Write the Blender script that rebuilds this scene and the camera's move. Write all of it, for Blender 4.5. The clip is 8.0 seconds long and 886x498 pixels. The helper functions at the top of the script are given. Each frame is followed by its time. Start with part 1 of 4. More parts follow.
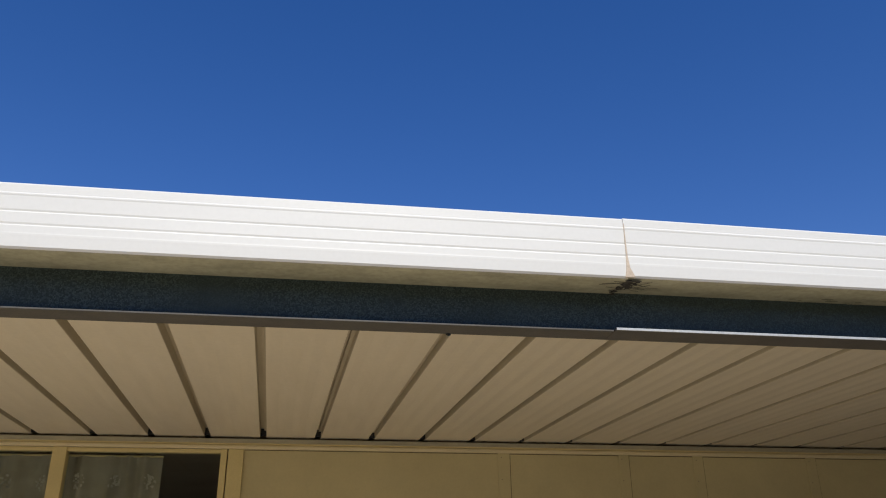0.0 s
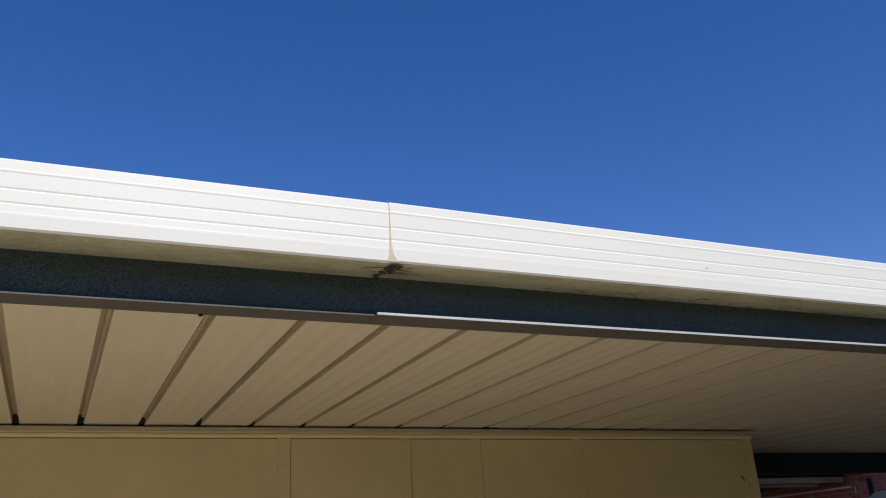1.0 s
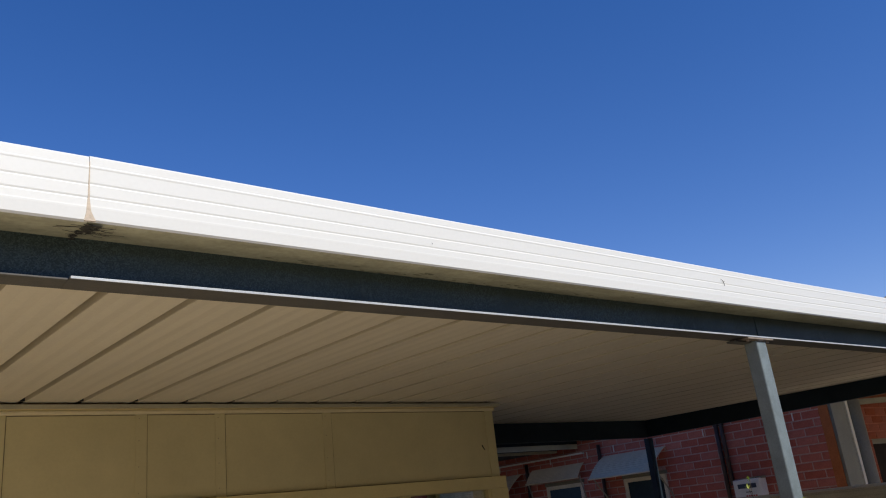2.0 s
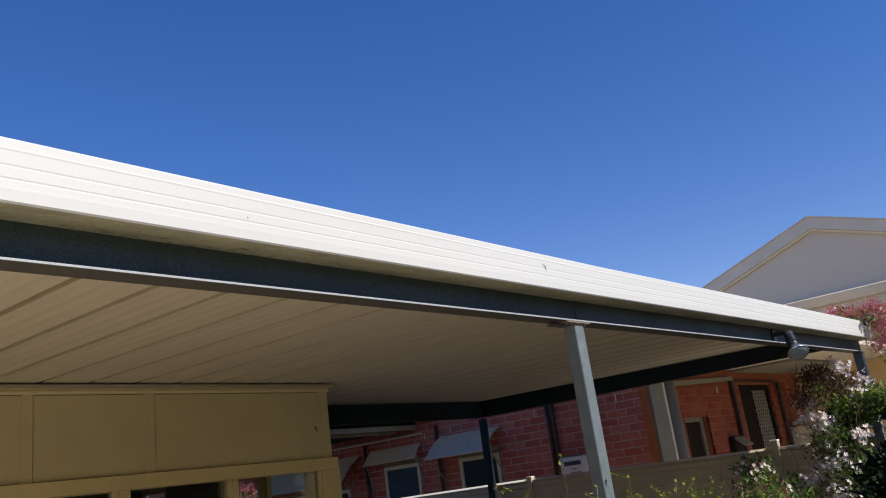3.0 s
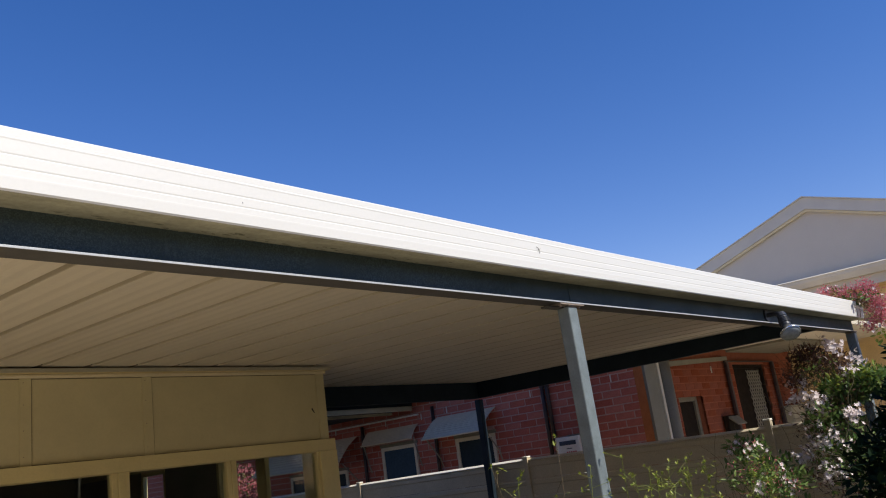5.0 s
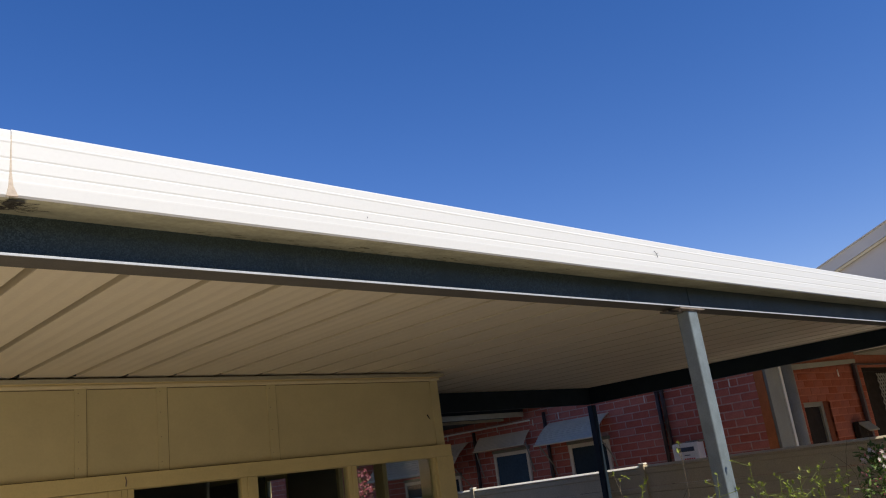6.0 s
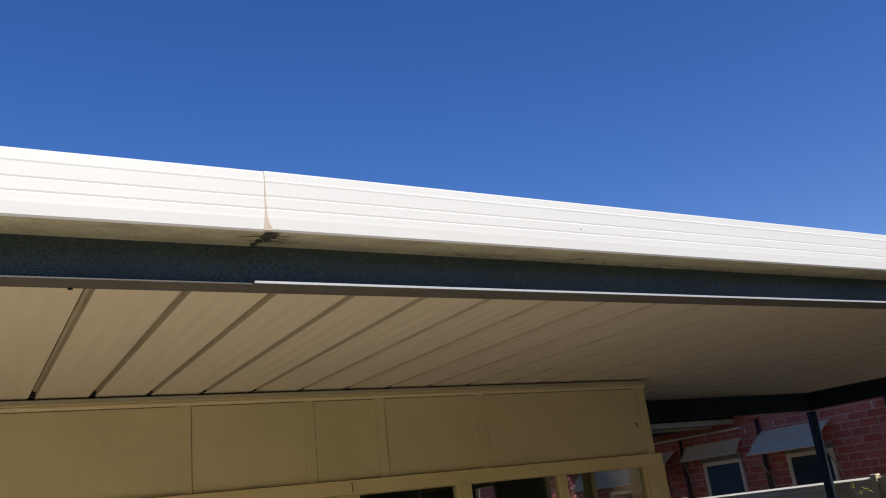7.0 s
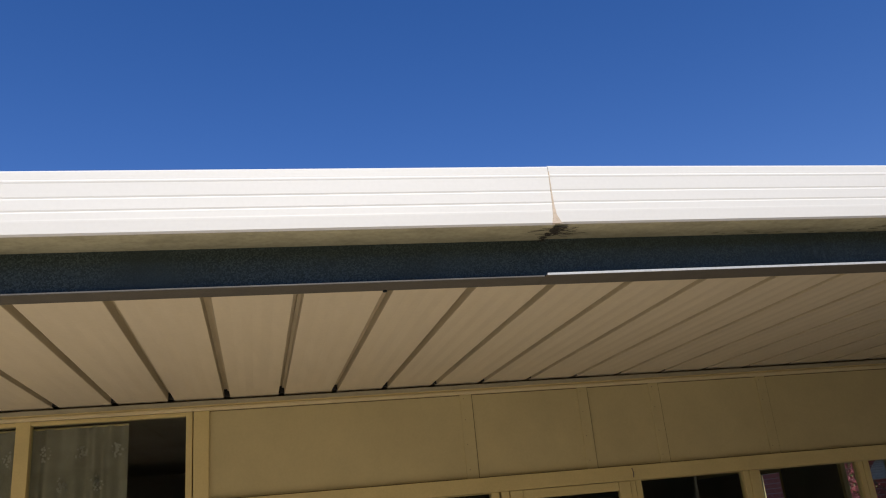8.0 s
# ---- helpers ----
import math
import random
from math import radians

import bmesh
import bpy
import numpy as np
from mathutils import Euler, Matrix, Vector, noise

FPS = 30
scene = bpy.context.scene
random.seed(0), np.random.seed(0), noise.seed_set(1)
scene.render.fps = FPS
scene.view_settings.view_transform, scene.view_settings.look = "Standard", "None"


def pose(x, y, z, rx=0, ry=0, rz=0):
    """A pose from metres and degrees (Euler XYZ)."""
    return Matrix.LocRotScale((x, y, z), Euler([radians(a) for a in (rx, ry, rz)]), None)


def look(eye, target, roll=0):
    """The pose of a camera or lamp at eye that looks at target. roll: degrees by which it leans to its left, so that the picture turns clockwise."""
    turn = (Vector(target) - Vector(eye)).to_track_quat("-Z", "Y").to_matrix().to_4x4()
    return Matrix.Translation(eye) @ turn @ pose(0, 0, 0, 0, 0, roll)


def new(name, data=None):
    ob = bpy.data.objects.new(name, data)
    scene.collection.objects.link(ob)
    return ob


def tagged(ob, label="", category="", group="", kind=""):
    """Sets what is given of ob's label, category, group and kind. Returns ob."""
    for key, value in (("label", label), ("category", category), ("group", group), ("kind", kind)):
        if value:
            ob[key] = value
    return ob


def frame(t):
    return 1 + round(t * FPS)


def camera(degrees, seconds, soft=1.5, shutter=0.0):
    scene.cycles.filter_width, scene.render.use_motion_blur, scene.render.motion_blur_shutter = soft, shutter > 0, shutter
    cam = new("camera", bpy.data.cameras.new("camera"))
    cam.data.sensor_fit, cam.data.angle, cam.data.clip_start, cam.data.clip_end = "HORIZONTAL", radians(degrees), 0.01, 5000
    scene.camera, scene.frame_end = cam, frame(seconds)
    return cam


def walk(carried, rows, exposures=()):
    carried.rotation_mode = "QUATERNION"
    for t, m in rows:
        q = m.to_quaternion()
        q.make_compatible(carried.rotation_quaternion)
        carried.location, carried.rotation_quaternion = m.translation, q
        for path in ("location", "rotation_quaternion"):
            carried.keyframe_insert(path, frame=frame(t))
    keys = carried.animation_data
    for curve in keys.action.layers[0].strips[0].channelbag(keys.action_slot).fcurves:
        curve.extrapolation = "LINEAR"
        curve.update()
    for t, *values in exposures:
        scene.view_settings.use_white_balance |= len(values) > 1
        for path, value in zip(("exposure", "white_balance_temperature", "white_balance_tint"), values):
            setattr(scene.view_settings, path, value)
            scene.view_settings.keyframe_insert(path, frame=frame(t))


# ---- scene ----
cam = camera(57.2, 8.0, soft=1.1)
PATH = [
    (0, (-0.750, -1.780, 1.634), (-0.458, 0.037, 2.418), -0.6),
    (0.5, (-0.698, -1.776, 1.636), (-0.180, -0.000, 2.398), -2.3),
    (1, (-0.624, -1.760, 1.646), (0.118, -0.053, 2.377), -3.5),
    (1.5, (-0.542, -1.778, 1.634), (0.442, -0.180, 2.325), -5),
    (2, (-0.471, -1.793, 1.633), (0.742, -0.334, 2.264), -6.5),
    (3.5, (-0.362, -1.854, 1.614), (1.174, -0.685, 2.137), -7.9),
    (4, (-0.368, -1.869, 1.616), (1.183, -0.714, 2.125), -8),
    (5.5, (-0.412, -1.846, 1.623), (1.009, -0.536, 2.139), -7.9),
    (6, (-0.450, -1.843, 1.630), (0.863, -0.438, 2.178), -7.6),
    (6.5, (-0.501, -1.832, 1.638), (0.652, -0.307, 2.225), -7.4),
    (7, (-0.554, -1.838, 1.641), (0.385, -0.185, 2.261), -6.7),
    (7.5, (-0.616, -1.839, 1.641), (0.069, -0.073, 2.284), -6.1),
    (8, (-0.674, -1.841, 1.648), (-0.294, 0.013, 2.297), -5.4),
]
walk(cam, [(t, look(eye, target, roll)) for t, eye, target, roll in PATH],
     [(0.0, 0.02, 6380, 8), (1.0, 0.07, 6380, 8), (2.0, 0.16, 6400, 8), (3.5, 0.29, 6570, 9), (4.0, 0.35, 6570, 9), (5.5, 0.29, 6580, 9), (6.5, 0.22, 6480, 9),
      (7.0, 0.18, 6460, 9), (7.5, 0.13, 6630, 10), (8.0, 0.09, 6560, 10)])

# ---- world, sun, exposure ----
SUN_ELEVATION, SUN_SIDE = 47.0, 3.0        # height of the sun; degrees from -y towards +x
world = bpy.data.worlds.new("sky")
scene.world = world
world.use_nodes = True
wn, wl = world.node_tree.nodes, world.node_tree.links
sky = wn.new("ShaderNodeTexSky")
sky.sky_type = "NISHITA"
sky.sun_disc = False
sky.sun_elevation = radians(SUN_ELEVATION)
sky.sun_rotation = radians(180 - SUN_SIDE)
sky.altitude = 100
sky.air_density, sky.dust_density, sky.ozone_density = 1.0, 0.0, 4.0
deep = wn.new("ShaderNodeHueSaturation")
deep.inputs["Saturation"].default_value = 1.40
warm = wn.new("ShaderNodeMix")
warm.data_type, warm.blend_type = "RGBA", "MULTIPLY"
warm.inputs["Factor"].default_value = 1.0
warm.inputs["B"].default_value = (1.35, 1.06, 1.08, 1)
wl.new(sky.outputs["Color"], warm.inputs["A"])
wl.new(warm.outputs["Result"], deep.inputs["Color"])
wl.new(deep.outputs["Color"], wn["Background"].inputs["Color"])
wn["Background"].inputs["Strength"].default_value = 0.110
sun_data = bpy.data.lights.new("sun", "SUN")
sun_data.energy, sun_data.angle, sun_data.color = 4.5, radians(0.53), (1.0, 0.95, 0.87)
sun = new("sun", sun_data)
_e, _a = radians(SUN_ELEVATION), radians(SUN_SIDE)
SUN_WAY = Vector((math.sin(_a) * math.cos(_e), -math.cos(_a) * math.cos(_e), math.sin(_e)))
sun.matrix_world = look(SUN_WAY * 30, (0, 0, 0))

# ---- materials ----
def material(name, base, rough=0.6, metal=0.0, dark=0.75, scale=6.0, fine=120.0, bump=0.15, spread=0.0, stretch=(1, 1, 1), spec=0.5, dirt=None, gm=0.35):
    """A surface with broad stains, fine grain and a slight relief; spread: how far pieces differ from one another."""
    m = bpy.data.materials.new(name)
    m.use_nodes = True
    n, k = m.node_tree.nodes, m.node_tree.links
    b = n["Principled BSDF"]
    at = n.new("ShaderNodeTexCoord")
    mp = n.new("ShaderNodeMapping")
    mp.inputs["Scale"].default_value = stretch
    k.new(at.outputs["Object"], mp.inputs["Vector"])
    broad, grain = n.new("ShaderNodeTexNoise"), n.new("ShaderNodeTexNoise")
    broad.inputs["Scale"].default_value, broad.inputs["Detail"].default_value = scale, 6
    broad.inputs["Roughness"].default_value = 0.62
    grain.inputs["Scale"].default_value, grain.inputs["Detail"].default_value = fine, 3
    k.new(mp.outputs["Vector"], broad.inputs["Vector"])
    k.new(at.outputs["Object"], grain.inputs["Vector"])
    ramp = n.new("ShaderNodeValToRGB")
    ramp.color_ramp.elements[0].position, ramp.color_ramp.elements[1].position = 0.30, 0.68
    low = dirt if dirt else tuple(c * dark for c in base)
    ramp.color_ramp.elements[0].color = (*low, 1)
    ramp.color_ramp.elements[1].color = (*base, 1)
    k.new(broad.outputs["Fac"], ramp.inputs["Fac"])
    mix = n.new("ShaderNodeMix")
    mix.data_type, mix.blend_type = "RGBA", "MULTIPLY"
    mix.inputs["Factor"].default_value = gm
    k.new(ramp.outputs["Color"], mix.inputs["A"])
    gr = n.new("ShaderNodeValToRGB")
    gr.color_ramp.elements[0].position, gr.color_ramp.elements[1].position = 0.35, 0.6
    gr.color_ramp.elements[0].color = (0.6, 0.6, 0.6, 1)
    k.new(grain.outputs["Fac"], gr.inputs["Fac"])
    k.new(gr.outputs["Color"], mix.inputs["B"])
    colour = mix.outputs["Result"]
    if spread:
        info, hue = n.new("ShaderNodeObjectInfo"), n.new("ShaderNodeHueSaturation")
        span, sat = n.new("ShaderNodeMapRange"), n.new("ShaderNodeMapRange")
        span.inputs["To Min"].default_value, span.inputs["To Max"].default_value = 1 - spread, 1 + spread
        sat.inputs["To Min"].default_value, sat.inputs["To Max"].default_value = 1.06, 0.92
        k.new(info.outputs["Random"], span.inputs["Value"])
        k.new(info.outputs["Random"], sat.inputs["Value"])
        k.new(span.outputs["Result"], hue.inputs["Value"])
        k.new(sat.outputs["Result"], hue.inputs["Saturation"])
        k.new(colour, hue.inputs["Color"])
        colour = hue.outputs["Color"]
    k.new(colour, b.inputs["Base Color"])
    rr = n.new("ShaderNodeMapRange")
    rr.inputs["To Min"].default_value, rr.inputs["To Max"].default_value = min(1, rough + 0.12), max(0.02, rough - 0.1)
    k.new(broad.outputs["Fac"], rr.inputs["Value"])
    k.new(rr.outputs["Result"], b.inputs["Roughness"])
    b.inputs["Metallic"].default_value = metal
    b.inputs["Specular IOR Level"].default_value = spec
    if bump:
        bp = n.new("ShaderNodeBump")
        bp.inputs["Strength"].default_value, bp.inputs["Distance"].default_value = bump, 0.004
        k.new(grain.outputs["Fac"], bp.inputs["Height"])
        k.new(bp.outputs["Normal"], b.inputs["Normal"])
    return m


def spangled(name, base, dull):
    """Hot-dip galvanised steel: crystals of two scales and chalky patches."""
    m = material(name, base, 0.6, 0.0, 0.6, 5, 260, 0.1, spec=0.3)
    n, k = m.node_tree.nodes, m.node_tree.links
    b = n["Principled BSDF"]
    at, v, v2 = n.new("ShaderNodeTexCoord"), n.new("ShaderNodeTexVoronoi"), n.new("ShaderNodeTexNoise")
    v.inputs["Scale"].default_value = 300
    v2.inputs["Scale"].default_value, v2.inputs["Detail"].default_value = 3.0, 5
    k.new(at.outputs["Object"], v.inputs["Vector"])
    k.new(at.outputs["Object"], v2.inputs["Vector"])
    r = n.new("ShaderNodeValToRGB")
    r.color_ramp.elements[0].position, r.color_ramp.elements[1].position = 0.36, 0.80
    r.color_ramp.elements[0].color, r.color_ramp.elements[1].color = (*dull, 1), (*(1.35 * c for c in base), 1)
    r.color_ramp.elements.new(0.60).color = (*base, 1)
    k.new(v.outputs["Color"], r.inputs["Fac"])
    old = b.inputs["Base Color"].links[0].from_socket
    mx = n.new("ShaderNodeMix")
    mx.data_type = "RGBA"
    g = n.new("ShaderNodeValToRGB")
    g.color_ramp.elements[0].position, g.color_ramp.elements[1].position = 0.30, 0.58
    k.new(v2.outputs["Fac"], g.inputs["Fac"])
    k.new(g.outputs["Color"], mx.inputs["Factor"])
    k.new(old, mx.inputs["A"])
    k.new(r.outputs["Color"], mx.inputs["B"])
    k.new(mx.outputs["Result"], b.inputs["Base Color"])
    return m


def glassy(name, tint=(0.9, 0.95, 0.94)):
    m = bpy.data.materials.new(name)
    m.use_nodes = True
    b = m.node_tree.nodes["Principled BSDF"]
    b.inputs["Base Color"].default_value = (*tint, 1)
    b.inputs["Transmission Weight"].default_value = 1.0
    b.inputs["Roughness"].default_value = 0.02
    b.inputs["IOR"].default_value = 1.25
    return m


def leafy(name, base, other, rough=0.45, spec=0.35):
    m = bpy.data.materials.new(name)
    m.use_nodes = True
    n, k = m.node_tree.nodes, m.node_tree.links
    b, geo, r = n["Principled BSDF"], n.new("ShaderNodeNewGeometry"), n.new("ShaderNodeValToRGB")
    r.color_ramp.elements[0].color, r.color_ramp.elements[1].color = (*base, 1), (*other, 1)
    k.new(geo.outputs["Random Per Island"], r.inputs["Fac"])
    k.new(r.outputs["Color"], b.inputs["Base Color"])
    b.inputs["Roughness"].default_value = rough
    b.inputs["Specular IOR Level"].default_value = spec
    tr, mx = n.new("ShaderNodeBsdfTranslucent"), n.new("ShaderNodeMixShader")
    k.new(r.outputs["Color"], tr.inputs["Color"])
    mx.inputs["Fac"].default_value = 0.3
    k.new(b.outputs["BSDF"], mx.inputs[1])
    k.new(tr.outputs["BSDF"], mx.inputs[2])
    k.new(mx.outputs["Shader"], n["Material Output"].inputs["Surface"])
    return m


CREAM = material("cream_gutter_paint", (0.72, 0.70, 0.640), 0.4, 0, 0.94, 1.6, 90, 0.0, stretch=(0.5, 3, 5), gm=0.05)
MILDEW = material("mildewed_gutter_underside", (0.45, 0.43, 0.30), 0.75, 0, 0.5, 4.5, 70, 0.15, stretch=(1, 2.6, 1), dirt=(0.25, 0.24, 0.165))
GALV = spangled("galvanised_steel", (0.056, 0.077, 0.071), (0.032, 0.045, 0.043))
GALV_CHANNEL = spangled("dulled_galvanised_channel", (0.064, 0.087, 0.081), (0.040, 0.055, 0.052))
GALV_POST = material("weathered_galvanised_post", (0.20, 0.235, 0.235), 0.55, 0.0, 0.62, 9, 160, 0.12)
CHALK = material("chalky_zinc_bloom", (0.105, 0.132, 0.128), 0.9, 0, 0.6, 60, 300, 0.1, spec=0.1)
# Far paler than the beam steel, so the sunlit strip is painted in.
LIP = material("sun_bright_zinc_edge", (0.52, 0.53, 0.53), 0.5, 0.2, 0.85, 8, 160, 0.05)
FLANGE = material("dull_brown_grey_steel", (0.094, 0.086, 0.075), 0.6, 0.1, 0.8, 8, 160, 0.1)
DARKSTEEL = material("dark_painted_steel", (0.016, 0.028, 0.040), 0.6, 0.0, 0.7, 6, 160, 0.1, spec=0.2)
PAN = material("beige_coated_steel", (0.69, 0.61, 0.472), 0.45, 0, 0.94, 5, 60, 0.02, stretch=(2.5, 0.4, 1), gm=0.08)
# Darker copy of the pan paint for the shade inside the channels.
PAN_JOINT = material("shade_toned_joint_channel", (0.56, 0.49, 0.36), 0.6, 0, 0.85, 7, 60, 0.02, stretch=(3, 0.25, 1), gm=0.1)
WALLPAINT = material("yellowed_cream_wall_paint", (0.62, 0.535, 0.300), 0.6, 0, 0.86, 2.4, 80, 0.04, gm=0.08)
TRIMPAINT = material("yellowed_cream_trim_paint", (0.71, 0.585, 0.285), 0.5, 0, 0.88, 3, 90, 0.05, gm=0.12)
BEADPAINT = material("cream_bead_paint", (0.74, 0.64, 0.42), 0.55, 0, 0.88, 4, 90, 0.04, gm=0.1)
# Duller than the trim paint, to put the fascia's shade into colour.
DULLTRIM = material("dull_cream_fascia_paint", (0.43, 0.39, 0.275), 0.6, 0, 0.8, 5, 90, 0.08, gm=0.15)
JOINT_SHADE = material("dark_joint_shade", (0.20, 0.16, 0.085), 0.9, 0, 0.6, 30, 120, 0.1)
MILDEW_DARK = material("dark_mildew_stain", (0.27, 0.26, 0.17), 0.85, 0, 0.6, 40, 160, 0.2)
RUST = material("rusted_plate", (0.34, 0.27, 0.21), 0.7, 0.1, 0.55, 30, 160, 0.3)
GLASS = glassy("window_glass")
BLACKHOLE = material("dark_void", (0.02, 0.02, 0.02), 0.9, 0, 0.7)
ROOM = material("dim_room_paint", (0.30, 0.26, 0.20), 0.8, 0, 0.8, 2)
LACE = material("lace_curtain_cloth", (0.60, 0.57, 0.50), 0.9, 0, 0.8, 14, 200, 0.3)
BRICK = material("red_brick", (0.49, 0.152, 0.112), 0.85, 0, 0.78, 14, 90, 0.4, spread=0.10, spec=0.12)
# Same brick as above, tinted orange to carry the south wall's warm light.
BRICK_LIT = material("warm_lit_brick", (0.25, 0.067, 0.033), 0.85, 0, 0.78, 14, 90, 0.4, spread=0.08, spec=0.12)
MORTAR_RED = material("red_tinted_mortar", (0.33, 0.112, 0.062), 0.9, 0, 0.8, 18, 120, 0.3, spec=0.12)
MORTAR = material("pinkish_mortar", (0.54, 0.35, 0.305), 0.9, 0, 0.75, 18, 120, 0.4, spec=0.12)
# Bright orange paints warm light onto the strip at the house corner.
PIER_LIT = material("orange_lit_strip", (0.46, 0.155, 0.058), 0.85, 0, 0.8, 9, 90, 0.2, spec=0.12)
MORTAR_WHITE = material("white_mortar", (0.70, 0.66, 0.60), 0.9, 0, 0.8, 18, 120, 0.3)
FENCE = material("olive_brown_fence_steel", (0.60, 0.51, 0.35), 0.5, 0, 0.85, 3, 90, 0.06, spec=0.12)
# Pale copy of the fence colour, painting sun on far rails and caps.
FENCE_SUNLIT = material("sunlit_fence_rail", (0.84, 0.79, 0.68), 0.45, 0, 0.85, 5, 90, 0.05)
AWNING = material("grey_white_awning_sheet", (0.62, 0.53, 0.39), 0.6, 0.0, 0.85, 6, 120, 0.05)
JOINERY = material("cream_window_joinery", (0.66, 0.60, 0.47), 0.5, 0, 0.85, 6, 100, 0.08)
# Blue in these two pane colours stands in for reflected sky; specular nearly off.
SKYGLASS = material("sky_toned_window_pane", (0.060, 0.100, 0.140), 0.6, 0, 0.8, 2.5, 30, 0.0, spec=0.02)
DARKGLASS = material("dark_window_pane", (0.030, 0.048, 0.062), 0.5, 0, 0.8, 1.5, 30, 0.0, spec=0.03)
PIPE = material("dark_brown_pipe_paint", (0.05, 0.03, 0.03), 0.5, 0, 0.7, 9, 120, 0.05)
WHITE = material("white_enamel", (0.82, 0.82, 0.80), 0.35, 0, 0.9, 6, 120, 0.03)
REDPRINT = material("red_print", (0.55, 0.05, 0.04), 0.5, 0, 0.9, 20)
BLUEPRINT = material("dark_blue_grille", (0.03, 0.05, 0.09), 0.5, 0, 0.8, 20)
COLUMN = material("grey_cream_column_paint", (0.23, 0.215, 0.165), 0.55, 0, 0.85, 4, 90, 0.08, spec=0.12)
GABLE = material("grey_beige_cladding", (0.64, 0.56, 0.45), 0.65, 0, 0.93, 1.2, 60, 0.02, gm=0.05)
BARGE = material("grey_beige_bargeboard", (0.66, 0.60, 0.50), 0.5, 0, 0.9, 3, 80, 0.02, gm=0.08)
BARGE_EDGE = material("cream_yellow_barge_trim", (0.76, 0.62, 0.36), 0.5, 0, 0.88, 3, 80, 0.02, gm=0.1)
# Strong yellow stands in for warm sunlight under the gable.
SOFFIT = material("sun_yellow_soffit", (0.78, 0.55, 0.24), 0.65, 0, 0.85, 3, 80, 0.06)
ROOFTILE = material("dull_roof_sheet", (0.35, 0.33, 0.30), 0.55, 0.1, 0.8, 4)
SCREENDOOR = material("dark_brown_screen_door", (0.022, 0.016, 0.012), 0.7, 0, 0.7, 12, spec=0.08)
LATTICE = material("pale_lattice_steel", (0.27, 0.24, 0.19), 0.5, 0.1, 0.8, 12)
CONCRETE = material("pale_bounce_paving", (0.76, 0.64, 0.46), 0.85, 0, 0.72, 1.2, 60, 0.4)
SOIL = material("dry_ground", (0.085, 0.068, 0.045), 0.95, 0, 0.6, 0.9, 30, 0.6)
HEDGE = leafy("hedge_leaves", (0.02, 0.04, 0.014), (0.05, 0.085, 0.025))
PATHWAY = material("path_bounce_paving", (0.64, 0.57, 0.46), 0.85, 0, 0.72, 1.2, 60, 0.4)
SHADEFLOOR = material("dark_unseen_paving", (0.115, 0.098, 0.08), 0.85, 0, 0.72, 1.2, 60, 0.4)
LAMPBLACK = material("black_lamp_housing", (0.03, 0.033, 0.04), 0.4, 0.1, 0.7, 20)
CHROME = material("lamp_reflector", (0.75, 0.76, 0.75), 0.18, 0.9, 0.85, 15, 100, 0.0)
FROST = material("ribbed_lamp_lens", (0.46, 0.49, 0.47), 0.12, 0, 0.6, 40, 220, 0.5)
SEALANT = material("tan_sealant", (0.62, 0.50, 0.37), 0.6, 0, 0.75, 40, 150, 0.2)
GRIME = material("black_grime", (0.055, 0.050, 0.040), 0.9, 0, 0.5, 60, 200, 0.4)
# Near-black green puts the shade over the shrub into its leaf colour.
LEAF_DARK = leafy("shade_dark_leaves", (0.006, 0.016, 0.008), (0.019, 0.040, 0.013), 0.65, 0.12)
LEAF_MID = leafy("jasmine_leaves", (0.055, 0.115, 0.026), (0.19, 0.26, 0.07))
LEAF_BRIGHT = leafy("yellow_green_leaves", (0.16, 0.22, 0.03), (0.30, 0.33, 0.05))
LEAF_RUST = leafy("orange_green_leaves", (0.22, 0.10, 0.05), (0.25, 0.20, 0.06))
LEAF_DRY = leafy("dry_brown_leaves", (0.05, 0.026, 0.022), (0.13, 0.065, 0.04))
PETAL_WHITE = leafy("white_jasmine_petals", (0.74, 0.62, 0.58), (0.86, 0.77, 0.74), 0.6)
PETAL_PINK = leafy("pink_jasmine_buds", (0.60, 0.09, 0.12), (0.74, 0.33, 0.36), 0.6)
STEM = material("brown_green_stems", (0.12, 0.09, 0.045), 0.8, 0, 0.7, 30)


# ---- builders ----
def box(bm, x0, x1, y0, y1, z0, z1, bevel=0.0):
    vs = bmesh.ops.create_cube(bm, size=1.0, matrix=Matrix.Translation(((x0 + x1) / 2, (y0 + y1) / 2, (z0 + z1) / 2)) @ Matrix.Diagonal((abs(x1 - x0), abs(y1 - y0), abs(z1 - z0), 1)))["verts"]
    if bevel:
        es = list({e for v in vs for e in v.link_edges})
        bmesh.ops.bevel(bm, geom=es, offset=bevel, segments=2, profile=0.5, affect="EDGES")
    return bm


def boxed(*dims, bevel=0.0):
    return box(bmesh.new(), *dims, bevel=bevel)


def tube(bm, points, radius, sides=8, taper=1.0):
    """A round bar along points, thinning to taper times its radius, with closed ends."""
    rings = []
    for i, p in enumerate(points):
        p = Vector(p)
        a, b = Vector(points[max(i - 1, 0)]), Vector(points[min(i + 1, len(points) - 1)])
        q = (b - a).to_track_quat("Z", "Y")
        r = radius * (1 + (taper - 1) * i / max(1, len(points) - 1))
        rings.append([bm.verts.new(p + q @ Vector((r * math.cos(2 * math.pi * s / sides), r * math.sin(2 * math.pi * s / sides), 0))) for s in range(sides)])
    for a, b in zip(rings, rings[1:]):
        for s in range(sides):
            bm.faces.new((a[s], a[(s + 1) % sides], b[(s + 1) % sides], b[s]))
    bm.faces.new(list(reversed(rings[0])))
    bm.faces.new(rings[-1])
    return bm


